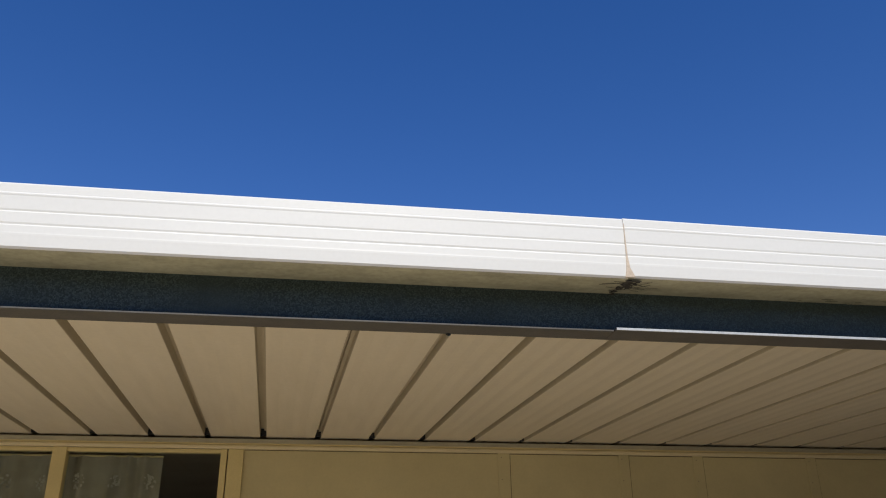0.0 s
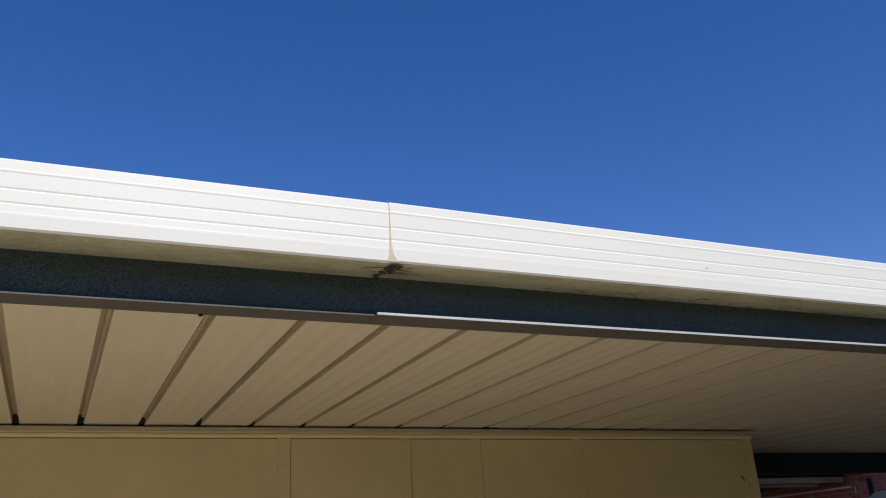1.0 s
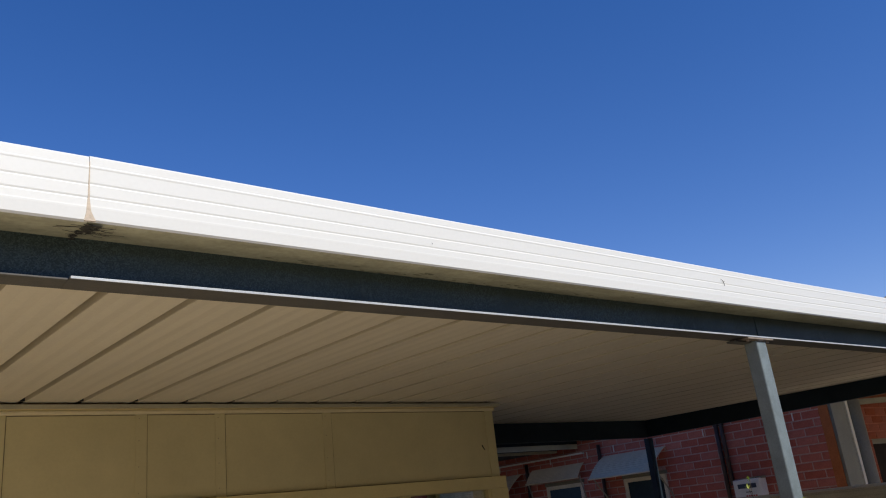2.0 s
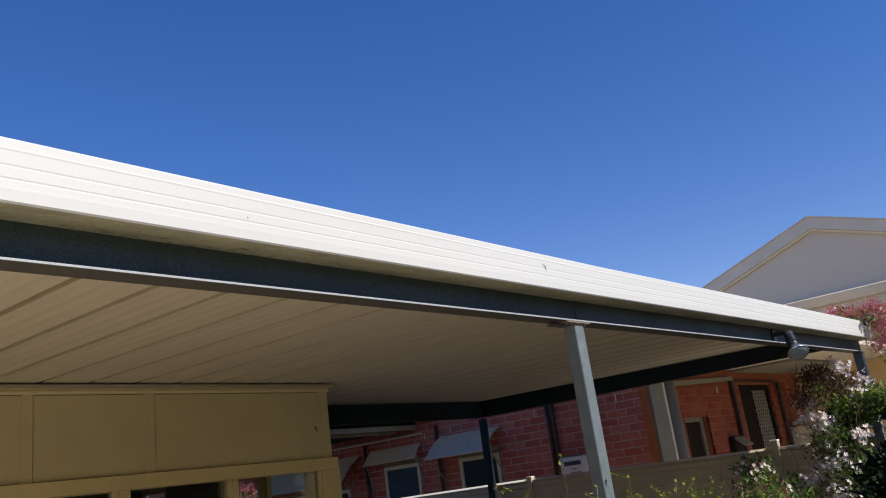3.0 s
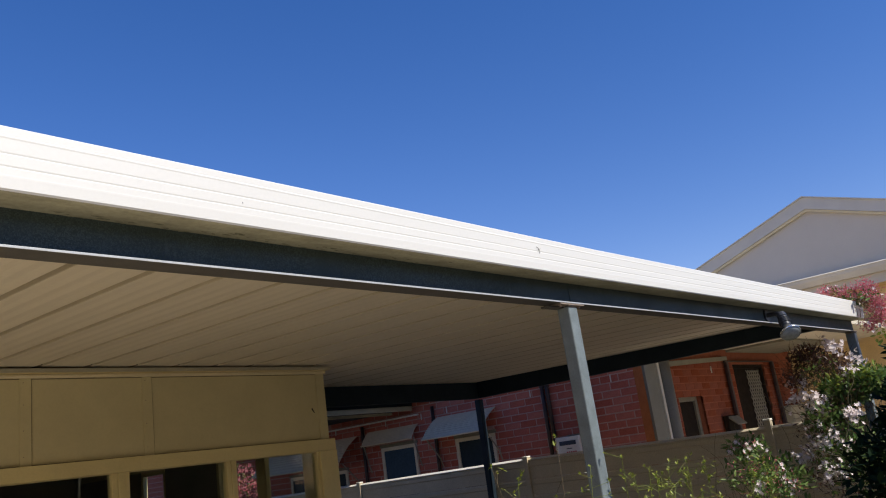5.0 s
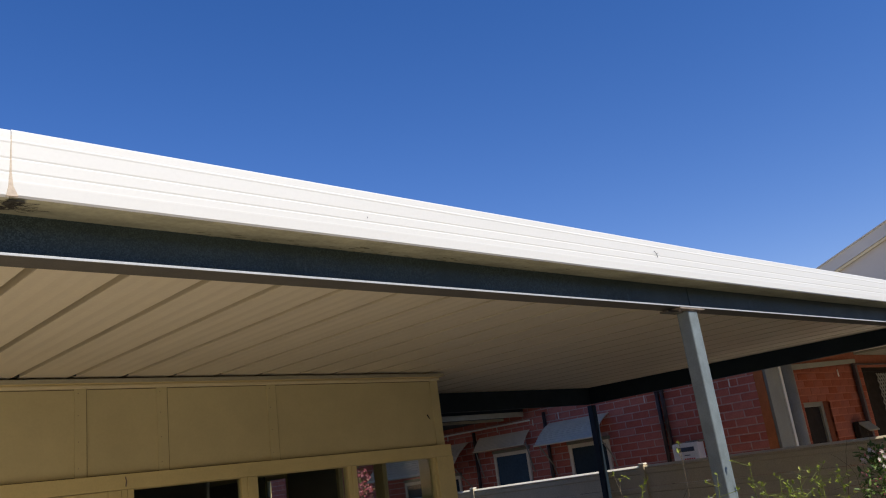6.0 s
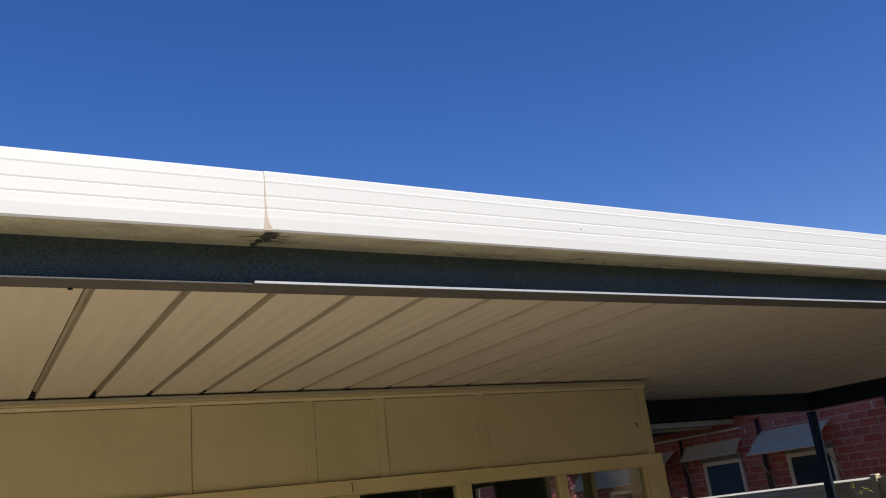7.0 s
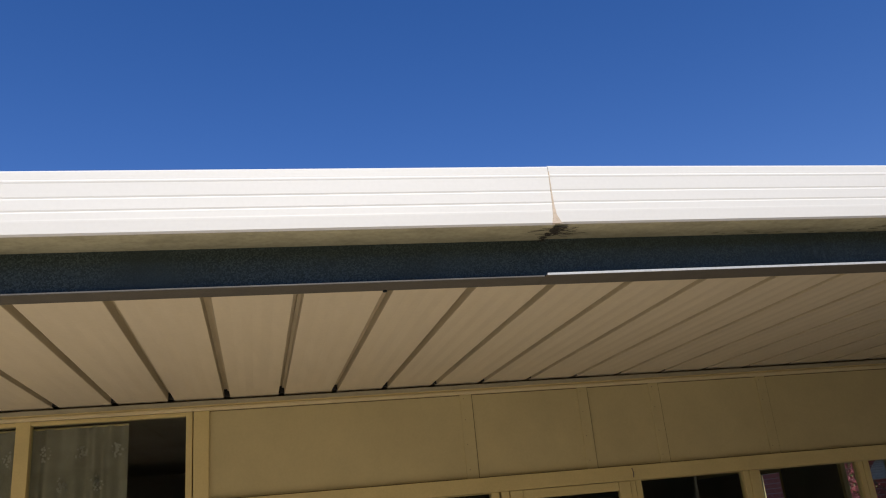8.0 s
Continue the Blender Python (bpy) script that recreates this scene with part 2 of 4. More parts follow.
def prism(bm, loop, way):
    """A solid of the flat outline loop, pushed along way."""
    way = Vector(way)
    a = [bm.verts.new(p) for p in loop]
    b = [bm.verts.new(Vector(p) + way) for p in loop]
    n = len(loop)
    for i in range(n):
        bm.faces.new((a[i], a[(i + 1) % n], b[(i + 1) % n], b[i]))
    bm.faces.new(list(reversed(a)))
    bm.faces.new(b)
    return bm


def mesh_of(name, bm, mat, smooth=False):
    bmesh.ops.recalc_face_normals(bm, faces=bm.faces)
    me = bpy.data.meshes.new(name)
    bm.to_mesh(me)
    bm.free()
    me.materials.append(mat)
    if smooth:
        me.shade_smooth()
    return me


def thing(name, at, label, category, group="", kind=""):
    """An empty at the base of a thing that is made of parts."""
    e = new(name)
    e.empty_display_size = 0.1
    e.location = at
    return tagged(e, label, category, group, kind)


def solid(name, bm, mat, label, category, group="", kind="", smooth=False):
    return tagged(new(name, mesh_of(name, bm, mat, smooth)), label, category, group, kind)


def base_of(ob):
    m = Matrix.Translation(ob.location)
    return base_of(ob.parent) @ ob.matrix_parent_inverse @ m if ob.parent else m


def part(name, bm, mat, parent, label="", smooth=False):
    ob = new(name, mesh_of(name, bm, mat, smooth))
    ob.parent = parent
    ob.matrix_parent_inverse = base_of(parent).inverted()
    return tagged(ob, label)


def piece(name, me, parent, m):
    """One of many alike pieces, on a shared mesh, at the pose m."""
    ob = new(name, me)
    ob.parent = parent
    ob.matrix_parent_inverse = base_of(parent).inverted()
    ob.matrix_basis = m
    return ob


def stone_mesh(name, lx, ly, lz, edge, mat):
    """A small block about its own middle with chamfered edges on its outer side (-y)."""
    x, y, z, e = lx / 2, ly / 2, lz / 2, edge
    vs = [(-x, y, -z), (x, y, -z), (x, y, z), (-x, y, z), (-x, -y + e, -z), (x, -y + e, -z), (x, -y + e, z), (-x, -y + e, z),
          (-x + e, -y, -z + e), (x - e, -y, -z + e), (x - e, -y, z - e), (-x + e, -y, z - e)]
    fs = [(8, 9, 10, 11), (4, 5, 9, 8), (5, 6, 10, 9), (6, 7, 11, 10), (7, 4, 8, 11), (0, 1, 5, 4), (1, 2, 6, 5), (2, 3, 7, 6), (3, 0, 4, 7)]
    me = bpy.data.meshes.new(name)
    me.from_pydata(vs, [], fs)
    me.materials.append(mat)
    return me
# ---- ground ----
solid("ground", boxed(-400, 400, -400, 400, -0.4, -0.02), SOIL, "bare dry garden soil reaching far off", "ground", kind="structure")
# Unseen paving; its pale and dark tones steer light bounced from below.
solid("pavement", boxed(-9, 1.1, -7.5, 3.1, -0.15, 0.0, bevel=0.01), CONCRETE, "unseen pale paving that bounces sunlight under the patio roof", "paving", kind="structure")
solid("path", boxed(7.66, 14.5, -4, 15.5, -0.15, 0.0, bevel=0.01), PATHWAY, "unseen path added to bounce light onto the brick house", "paving", kind="structure")
solid("floor", boxed(1.11, 7.55, 0.3, 7.4, -0.15, 0.0, bevel=0.01), SHADEFLOOR, "unseen floor, dark to hold back light bounced under the roof", "floor", kind="structure")

# ---- patio roof ----
RIB, SKEW = -0.411, 0.041


def ceiling_z(y):
    return 2.4428 + 0.0126 * y


def patio_ceiling():
    """Flat pans with a narrow recessed channel between each two; falls gently to the gutter."""
    bm = bmesh.new()
    xs = []
    k0, k1 = -20, 26
    for k in range(k0, k1):
        x = RIB + (0.3105 if k < 0 else 0.3005) * k
        xs += [(x - 0.0185, 0.0), (x - 0.017, 0.003), (x - 0.0165, 0.046), (x + 0.002, 0.046), (x + 0.003, 0.036), (x + 0.0165, 0.034), (x + 0.017, 0.003), (x + 0.0185, 0.0)]
        for c in (0.075, 0.15, 0.225):
            xs += [(x + c - 0.036, 0.0), (x + c, 0.0017), (x + c + 0.036, 0.0)]
    xs = [(-6.6, 0.0)] + [p for p in xs if -6.5 < p[0] < 7.50] + [(7.535, 0.0)]
    rows = []
    ys = (0.135, 1.6, 3.0, 4.46)
    for y in ys:
        rows.append([bm.verts.new((x + (SKEW * (3.03 - y) if -6.5 < x < 7.5 else 0), y, ceiling_z(y) + h)) for x, h in xs])
    tops = []
    for y in (ys[0], ys[-1]):
        tops.append([bm.verts.new((x, y, ceiling_z(y) + 0.052)) for x, _ in xs])
    for a, b in zip(rows, rows[1:]):
        for i in range(len(xs) - 1):
            f = bm.faces.new((a[i], a[i + 1], b[i + 1], b[i]))
            f.material_index = 1 if xs[i][1] + xs[i + 1][1] > 0.0025 else 0
    for i in range(len(xs) - 1):
        bm.faces.new((tops[0][i], tops[1][i], tops[1][i + 1], tops[0][i + 1]))
    return bm


pans = solid("ceiling", patio_ceiling(), PAN, "beige steel pan ceiling of the patio, joint channels darkened for shade", "ceiling", kind="structure")
pans.data.materials.append(PAN_JOINT)
# Added out of view: its shadow keeps the sun off part of the fence.
solid("shade_capping", boxed(7.545, 7.68, 0.45, 2.95, 2.447, 2.50, bevel=0.003), CREAM, "unseen cream capping added to shade part of the fence", "capping", kind="structure")


def gutter_length(x0, x1, dy, dz, label):
    """A ribbed fascia gutter: a folded sheet with beads and grooves along its face."""
    outer = [(0.030, 2.506), (0.026, 2.512), (0.004, 2.513), (0.000, 2.508), (0.000, 2.488), (-0.0018, 2.485), (-0.0018, 2.4825), (-0.0011, 2.479),
             (-0.0008, 2.446), (0.0001, 2.442), (0.0002, 2.4412), (-0.0012, 2.438), (-0.0012, 2.413), (-0.0003, 2.409), (-0.0002, 2.4082), (-0.0014, 2.405),
             (-0.0014, 2.389), (-0.0016, 2.386), (-0.0015, 2.382), (-0.0012, 2.377), (0.000, 2.355), (0.004, 2.350)]
    inner = [(0.006, 2.352), (0.009, 2.378), (0.009, 2.505), (0.026, 2.508)]
    e = thing("gutter", ((x0 + x1) / 2, 0.05, 2.35), label, "gutter", "gutter lengths")
    stops = [x0] + [x for x in (1.0, 2.0, 3.0) if x0 < 0.5 and x < x1] + [x1]

    # Height tapers along the length to fit the camera's view.
    def fit_height(x, z):
        u = min(max(x, 0.0), 3.0) / 3.0
        return 2.35 + (z - 2.35) * (1 - 0.085 * u) + dz * (1 - 2.4 * u)

    def run(profile, mat, name, label=""):
        bm = bmesh.new()
        rings = [[bm.verts.new((x, y + dy, fit_height(x, z))) for y, z in profile] for x in stops]
        n = len(profile)
        for p, q in zip(rings, rings[1:]):
            for i in range(n):
                bm.faces.new((p[i], p[(i + 1) % n], q[(i + 1) % n], q[i]))
        bm.faces.new(list(reversed(rings[0])))
        bm.faces.new(rings[-1])
        part(name, bm, mat, e, label)

    run(outer + inner, CREAM, "face")
    sole = [(0.0045, 2.350), (0.012, 2.347), (0.130, 2.349), (0.134, 2.353), (0.134, 2.395), (0.131, 2.395), (0.131, 2.353), (0.012, 2.3515), (0.0062, 2.3535)]
    run(sole, MILDEW, "underside", "grey-green mildewed underside")
    return e


gutter_left = gutter_length(-6.5, -0.0008, 0.0, 0.0, "cream ribbed steel gutter with a stained joint at its end")
gutter_right = gutter_length(0.0008, 7.635, 0.0015, 0.0025, "long cream ribbed steel gutter with a small crack")
part("end_cap", boxed(7.636, 7.640, 0.002, 0.134, 2.346, 2.493, bevel=0.001), CREAM, gutter_right)
# sealant run and grime at the joint
bm = bmesh.new()
prism(bm, [(-0.0007, -0.0030, 2.498), (0.0008, -0.0030, 2.498), (0.0014, -0.0030, 2.440), (0.0024, -0.0030, 2.405), (0.006, -0.0030, 2.376),
           (0.017, -0.0030, 2.353), (-0.008, -0.0030, 2.352), (-0.0045, -0.0030, 2.372), (-0.002, -0.0030, 2.41)], (0, 0.0045, 0))
part("sealant", bm, SEALANT, gutter_right, "tan sealant run down the joint")
rng = random.Random(4)
bm = bmesh.new()
for i in range(60):
    u = rng.random() ** 1.4
    x = 0.020 - 0.034 * u + rng.gauss(0, 0.013 * (1.15 - u))
    y = 0.012 + 0.098 * u + rng.gauss(0, 0.008)
    rad = rng.uniform(0.002, 0.0065) * (1.15 - 0.6 * u)
    if not 0.009 < y < 0.124 or x > 0.036:
        continue
    n = 9
    z = 2.3468 - 0.0011 * rng.random()
    prism(bm, [(x + 1.6 * rad * rng.uniform(0.55, 1.3) * math.cos(6.283 * j / n), y + rad * rng.uniform(0.55, 1.3) * math.sin(6.283 * j / n), z) for j in range(n)], (0, 0, -0.0008))
for i in range(16):
    x, y = rng.uniform(-0.01, 0.035), rng.uniform(0.012, 0.06)
    k = rng.choice((-1, 1))
    tube(bm, [(x, y, 2.346), (x + k * rng.uniform(0.01, 0.03), y + rng.uniform(-0.01, 0.02), 2.3452), (x + k * rng.uniform(0.03, 0.075), y + rng.uniform(-0.012, 0.03), 2.3460)], 0.0005, 4)
part("grime", bm, GRIME, gutter_right, "black grime and cobweb threads under the joint")
bm = bmesh.new()
tube(bm, [(2.482, -0.002, 2.452), (2.492, -0.003, 2.446), (2.497, -0.003, 2.436), (2.500, -0.003, 2.424)], 0.0010, 5)
tube(bm, [(2.497, -0.003, 2.440), (2.507, -0.003, 2.446)], 0.0008, 5)
part("crack", bm, GRIME, gutter_right, "small dark crack")
part("speck", tube(bmesh.new(), [(0.978, -0.002, 2.423), (0.979, -0.0025, 2.418)], 0.0006, 5), GRIME, gutter_right)

# mildew along the back of the underside
bm = bmesh.new()
for i in range(70):
    x = rng.choice((0.62, 0.95, 1.12, 1.4, 1.75)) + rng.gauss(0, 0.11)
    y = 0.118 - abs(rng.gauss(0, 0.026))
    rad = rng.uniform(0.0015, 0.0055)
    if x < 0.1 or y < 0.03:
        continue
    z = 2.3462 + 0.0165 * (y - 0.012) + 0.0025 * (1 - 0.8 * x) - 0.0004 * rng.random()
    n = 9
    prism(bm, [(x + 3.0 * rad * rng.uniform(0.5, 1.3) * math.cos(6.283 * j / n), y + rad * rng.uniform(0.5, 1.3) * math.sin(6.283 * j / n), z) for j in range(n)], (0, 0, -0.0004))
tagged(part("mildew", bm, MILDEW_DARK, gutter_right, "dark mildew blotches"), kind="stuff")

# beam under the gutter: a plain face up to the joint, an open channel with a bright lip beyond
beam_left = thing("front_beam", (-3.2, 0.13, 2.243), "dark galvanised steel beam under the gutter", "beam", "patio beams")
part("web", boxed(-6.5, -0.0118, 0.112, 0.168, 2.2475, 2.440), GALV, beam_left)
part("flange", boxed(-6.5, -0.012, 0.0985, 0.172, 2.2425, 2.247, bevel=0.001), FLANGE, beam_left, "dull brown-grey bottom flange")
beam_right = thing("front_beam", (3.7, 0.13, 2.243), "dark galvanised channel beam with a bright lower lip", "beam", "patio beams")
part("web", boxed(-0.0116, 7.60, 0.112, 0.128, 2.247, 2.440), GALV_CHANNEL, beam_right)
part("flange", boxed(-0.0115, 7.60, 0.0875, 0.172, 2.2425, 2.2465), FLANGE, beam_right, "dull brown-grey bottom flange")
part("lip", boxed(-0.010, 7.60, 0.0845, 0.0873, 2.2425, 2.2490, bevel=0.0008), LIP, beam_right, "zinc lip coloured bright for the sun on it")
part("splice", box(boxed(2.862, 2.866, 0.1080, 0.1118, 2.2475, 2.43), 2.868, 3.02, 0.1095, 0.1118, 2.2475, 2.43), GALV_CHANNEL, beam_right, "splice plate at the post")
for x, wide, reach in ((0.553, 0.012, 0.05), (0.785, 0.016, 0.09), (0.815, 0.010, 0.06), (1.22, 0.010, 0.04), (2.25, 0.018, 0.10), (2.31, 0.012, 0.06), (2.39, 0.016, 0.09), (2.50, 0.014, 0.07), (3.4, 0.018, 0.07), (4.2, 0.018, 0.08)):
    part("drip", prism(bmesh.new(), [(x, 0.1119, 2.252), (x + wide, 0.1119, 2.252), (x + 0.8 * wide, 0.1119, 2.252 + 0.55 * reach), (x + 0.55 * wide, 0.1119, 2.252 + reach), (x + 0.35 * wide, 0.1119, 2.252 + 0.6 * reach)], (0, -0.0004, 0)), CHALK, beam_right, "chalky white drip mark")
# a bolt end that shows under the beam at one joint of the pans
bm = bmesh.new()
tube(bm, [(-0.425, 0.17, 2.262), (-0.425, 0.17, 2.238)], 0.003, 8)
tube(bm, [(-0.425, 0.17, 2.243), (-0.425, 0.17, 2.239)], 0.006, 6)
part("bolt", bm, DARKSTEEL, beam_left)


def patio_post(x, y, w, d, top, mat, label):
    e = thing("patio_post", (x, y, 0), label, "post", "patio posts")
    part("shaft", boxed(x - w / 2, x + w / 2, y - d / 2, y + d / 2, 0.012, top - 0.009, bevel=0.005), mat, e)
    part("foot_plate", boxed(x - 0.09, x + 0.09, y - 0.07, y + 0.07, 0.0, 0.012, bevel=0.002), mat, e)
    return e


# the front post: a square tube with rounded corners, a foot plate and a welded cap
p = thing("patio_post", (2.851, 0.129, 0), "weathered galvanised square steel post under the beam", "post", "patio posts")
bm = boxed(2.8175, 2.8915, 0.097, 0.162, 0.012, 2.2340, bevel=0.006)
for v in bm.verts:                                     # sheared a little to fit the camera's view
    v.co.x += 0.012 * (2.234 - v.co.z)
part("shaft", bm, GALV_POST, p)
part("foot_plate", boxed(2.761, 2.941, 0.057, 0.197, 0.0, 0.012, bevel=0.002), GALV_POST, p)
part("cap_plate", boxed(2.738, 2.940, 0.086, 0.175, 2.2345, 2.242, bevel=0.0015), RUST, p, "rust-stained cap plate")
part("tab", boxed(2.690, 2.8135, 0.120, 0.165, 2.2265, 2.2340, bevel=0.001), FLANGE, p, "dull steel tab beside the cap")
part("weld", tube(bmesh.new(), [(2.816, 0.0945, 2.2335), (2.85, 0.0935, 2.2325), (2.886, 0.0945, 2.2335)], 0.004, 8), RUST, p, "rusty weld bead")
for sx in (2.765, 2.915):
    part("bolt", tube(bmesh.new(), [(sx, 0.105, 2.2346), (sx, 0.105, 2.226)], 0.008, 6), RUST, p)
p = patio_post(7.56, 0.131, 0.075, 0.075, 2.2425, GALV_POST, "weathered galvanised corner post among the climber")
part("cap_plate", boxed(7.50, 7.60, 0.088, 0.165, 2.2345, 2.242, bevel=0.0015), RUST, p, "rust-stained cap plate")
patio_post(7.50, 4.43, 0.075, 0.075, 2.299, DARKSTEEL, "dark steel post at the back corner of the patio")
solid("side_beam", prism(bmesh.new(), [(7.47, 0.18, 2.315), (7.47, 4.46, 2.305), (7.47, 4.46, 2.498), (7.47, 0.18, 2.4445)], (0.065, 0, 0)), DARKSTEEL, "dark steel beam across the end of the patio roof", "beam", "patio beams")
solid("back_beam", boxed(3.96, 7.468, 4.40, 4.46, 2.30, 2.4975, bevel=0.003), DARKSTEEL, "dark steel beam at the back of the patio roof", "beam", "patio beams")
# ---- the fibre-sheet wall and its room ----
YW = 3.144
wall = thing("wall_south", (1.4, YW, 0), "cream painted fibre-sheet wall with cover strips", "wall", kind="structure")
for x0, x1 in ((-1.143, 0.401), (0.402, 1.163), (1.164, 1.652), (1.653, 2.424), (2.425, 3.945)):
    part("panel", boxed(x0, x1, YW, YW + 0.012, 1.915, 2.436, bevel=0.001), WALLPAINT, wall)
for x0, x1 in ((0.364, 0.438), (1.130, 1.197), (1.620, 1.686), (2.390, 2.458), (3.862, 3.9445)):
    part("cover_strip", boxed(x0, x1, YW - 0.007, YW - 0.0005, 1.918, 2.434, bevel=0.0015), WALLPAINT, wall)
# Dark lines paint the edge shade that the thin strips hardly cast.
for x in (0.439, 1.198, 1.687, 2.459):
    part("shade_line", boxed(x, x + 0.0032, YW - 0.0012, YW - 0.0002, 1.918, 2.434), JOINT_SHADE, wall)
for x in (0.385, 1.15, 1.64, 2.41):
    for z in (1.97, 2.12, 2.27, 2.40):
        part("nail", tube(bmesh.new(), [(x, YW - 0.0085, z), (x, YW - 0.006, z)], 0.003, 6), RUST, wall)
bm = bmesh.new()
tube(bm, [(3.800, YW - 0.003, 2.158), (3.810, YW - 0.004, 2.140), (3.824, YW - 0.003, 2.122)], 0.0055, 6, 0.5)
part("chip", bm, GRIME, wall, "dark chip in the paint")
# Painted shade lines in the creases under the bead and above the lintel.
part("shade_line", boxed(-1.138, 3.861, YW - 0.0014, YW - 0.0002, 2.4192, 2.4236), JOINT_SHADE, wall, "dark line painted for the shade under the moulding")
part("shade_line", boxed(-1.138, 3.861, YW - 0.0014, YW - 0.0002, 1.9180, 1.9212), JOINT_SHADE, wall, "dark line painted for the shade above the lintel")
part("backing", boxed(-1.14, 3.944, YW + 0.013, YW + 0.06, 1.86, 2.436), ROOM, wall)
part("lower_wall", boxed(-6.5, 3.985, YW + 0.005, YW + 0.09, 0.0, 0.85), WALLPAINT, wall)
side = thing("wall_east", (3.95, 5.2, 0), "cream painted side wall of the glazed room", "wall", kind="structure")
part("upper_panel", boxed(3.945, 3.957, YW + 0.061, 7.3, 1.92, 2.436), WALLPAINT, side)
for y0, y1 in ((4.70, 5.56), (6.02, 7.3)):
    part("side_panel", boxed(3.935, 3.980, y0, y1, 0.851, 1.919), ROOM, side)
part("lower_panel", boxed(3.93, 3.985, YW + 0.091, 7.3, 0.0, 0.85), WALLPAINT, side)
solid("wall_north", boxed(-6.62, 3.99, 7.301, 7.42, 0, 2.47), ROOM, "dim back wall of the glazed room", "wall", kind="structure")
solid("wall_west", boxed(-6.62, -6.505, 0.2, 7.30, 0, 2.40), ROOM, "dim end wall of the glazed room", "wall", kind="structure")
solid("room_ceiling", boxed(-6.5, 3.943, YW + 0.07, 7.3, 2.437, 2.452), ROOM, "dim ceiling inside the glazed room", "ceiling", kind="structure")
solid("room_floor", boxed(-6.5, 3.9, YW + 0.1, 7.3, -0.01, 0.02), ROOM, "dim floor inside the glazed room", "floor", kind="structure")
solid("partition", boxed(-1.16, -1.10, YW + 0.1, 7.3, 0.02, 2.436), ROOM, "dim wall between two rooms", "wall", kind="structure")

# black plates that stand in for the shade in the channels' open ends above the moulding
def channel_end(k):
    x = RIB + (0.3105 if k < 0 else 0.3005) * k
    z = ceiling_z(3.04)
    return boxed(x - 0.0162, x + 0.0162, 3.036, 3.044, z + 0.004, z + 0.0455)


# moulding under the ceiling
trim = thing("trim", (1.4, 3.08, 2.43), "cream timber moulding under the patio ceiling", "trim", kind="structure")
part("fascia", boxed(-6.5, 3.952, 3.046, 3.060, 2.446, 2.470, bevel=0.002), DULLTRIM, trim, "fascia strip painted dull for its shade")
# One black plate for each channel, in place of real shade.
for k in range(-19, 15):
    part("shade_plug", channel_end(k), BLACKHOLE, trim)
part("soffit_board", boxed(-6.5, 3.950, 3.0605, YW + 0.02, 2.447, 2.458), TRIMPAINT, trim)
part("bead", boxed(-6.5, 3.948, 3.112, YW - 0.001, 2.424, 2.4465, bevel=0.006), BEADPAINT, trim, "paler cream bead")
solid("lintel", boxed(-1.14, 3.985, YW - 0.030, YW + 0.06, 1.828, 1.9165, bevel=0.003), TRIMPAINT, "cream timber lintel over the glazing", "lintel", kind="structure")
solid("corner_post", boxed(3.824, 3.995, YW - 0.027, YW + 0.07, 0.0, 1.8275, bevel=0.004), TRIMPAINT, "cream timber corner post of the glazed room", "post", kind="structure")


def window(name, x0, x1, z0, z1, bar, y=YW, label="cream timber window with a dark pane", head=0.12):
    """A framed opening in the front wall; head: the top bar against the width of the side bars."""
    e = thing(name, ((x0 + x1) / 2, y, z0), label, "window", "front windows", "structure")
    f = bmesh.new()
    box(f, x0, x0 + bar, y - 0.012, y + 0.05, z0, z1, bevel=0.003)
    box(f, x1 - bar, x1, y - 0.012, y + 0.05, z0, z1, bevel=0.003)
    box(f, x0 + bar, x1 - bar, y - 0.010, y + 0.048, z1 - bar * head, z1 - 0.001, bevel=0.003)
    box(f, x0 + bar, x1 - bar, y - 0.014, y + 0.05, z0, z0 + bar, bevel=0.003)
    part("window_frame", f, TRIMPAINT, e)
    g = part("pane", boxed(x0 + bar - 0.004, x1 - bar + 0.004, y + 0.018, y + 0.022, z0 + bar - 0.004, z1 - bar * head + 0.004), GLASS, e)
    g.visible_shadow = False
    return e


for i in range(4):
    w = 0.916
    x1 = -1.235 - i * w
    window("window_%d" % (i + 1), x1 - w + 0.003, x1, 0.86, 2.423, 0.036, label="tall cream timber window with lace curtain behind its pane", head=0.6)
for i in range(1, 4):
    x = -1.235 - i * 0.916
    solid("mullion", boxed(x - 0.036, x + 0.039, YW - 0.019, YW - 0.0125, 0.86, 2.423, bevel=0.002), TRIMPAINT, "cream timber mullion between the tall windows", "mullion", kind="structure")
solid("window_post", boxed(-1.228, -1.141, YW - 0.022, YW + 0.05, 0.85, 2.423, bevel=0.003), TRIMPAINT, "cream timber post beside the tall windows", "post", kind="structure")
window("window_5", -1.139, 0.55, 0.86, 1.8275, 0.05, label="wide cream timber window under the lintel")
window("window_6", 1.424, 2.20, 0.86, 1.8275, 0.040)
window("window_7", 2.245, 3.022, 0.86, 1.8275, 0.032)
window("window_8", 3.046, 3.822, 0.86, 1.8275, 0.024)
solid("mullion", boxed(2.201, 2.244, YW - 0.018, YW + 0.05, 0.86, 1.8275, bevel=0.003), TRIMPAINT, "cream timber mullion between panes", "mullion", kind="structure")
solid("mullion", boxed(3.0225, 3.0455, YW - 0.018, YW + 0.05, 0.86, 1.8275, bevel=0.003), TRIMPAINT, "narrow cream timber mullion between panes", "mullion", kind="structure")
door = thing("door_1", (1.0, YW, 0), "cream framed glazed door, closed", "door", kind="structure")
f = bmesh.new()
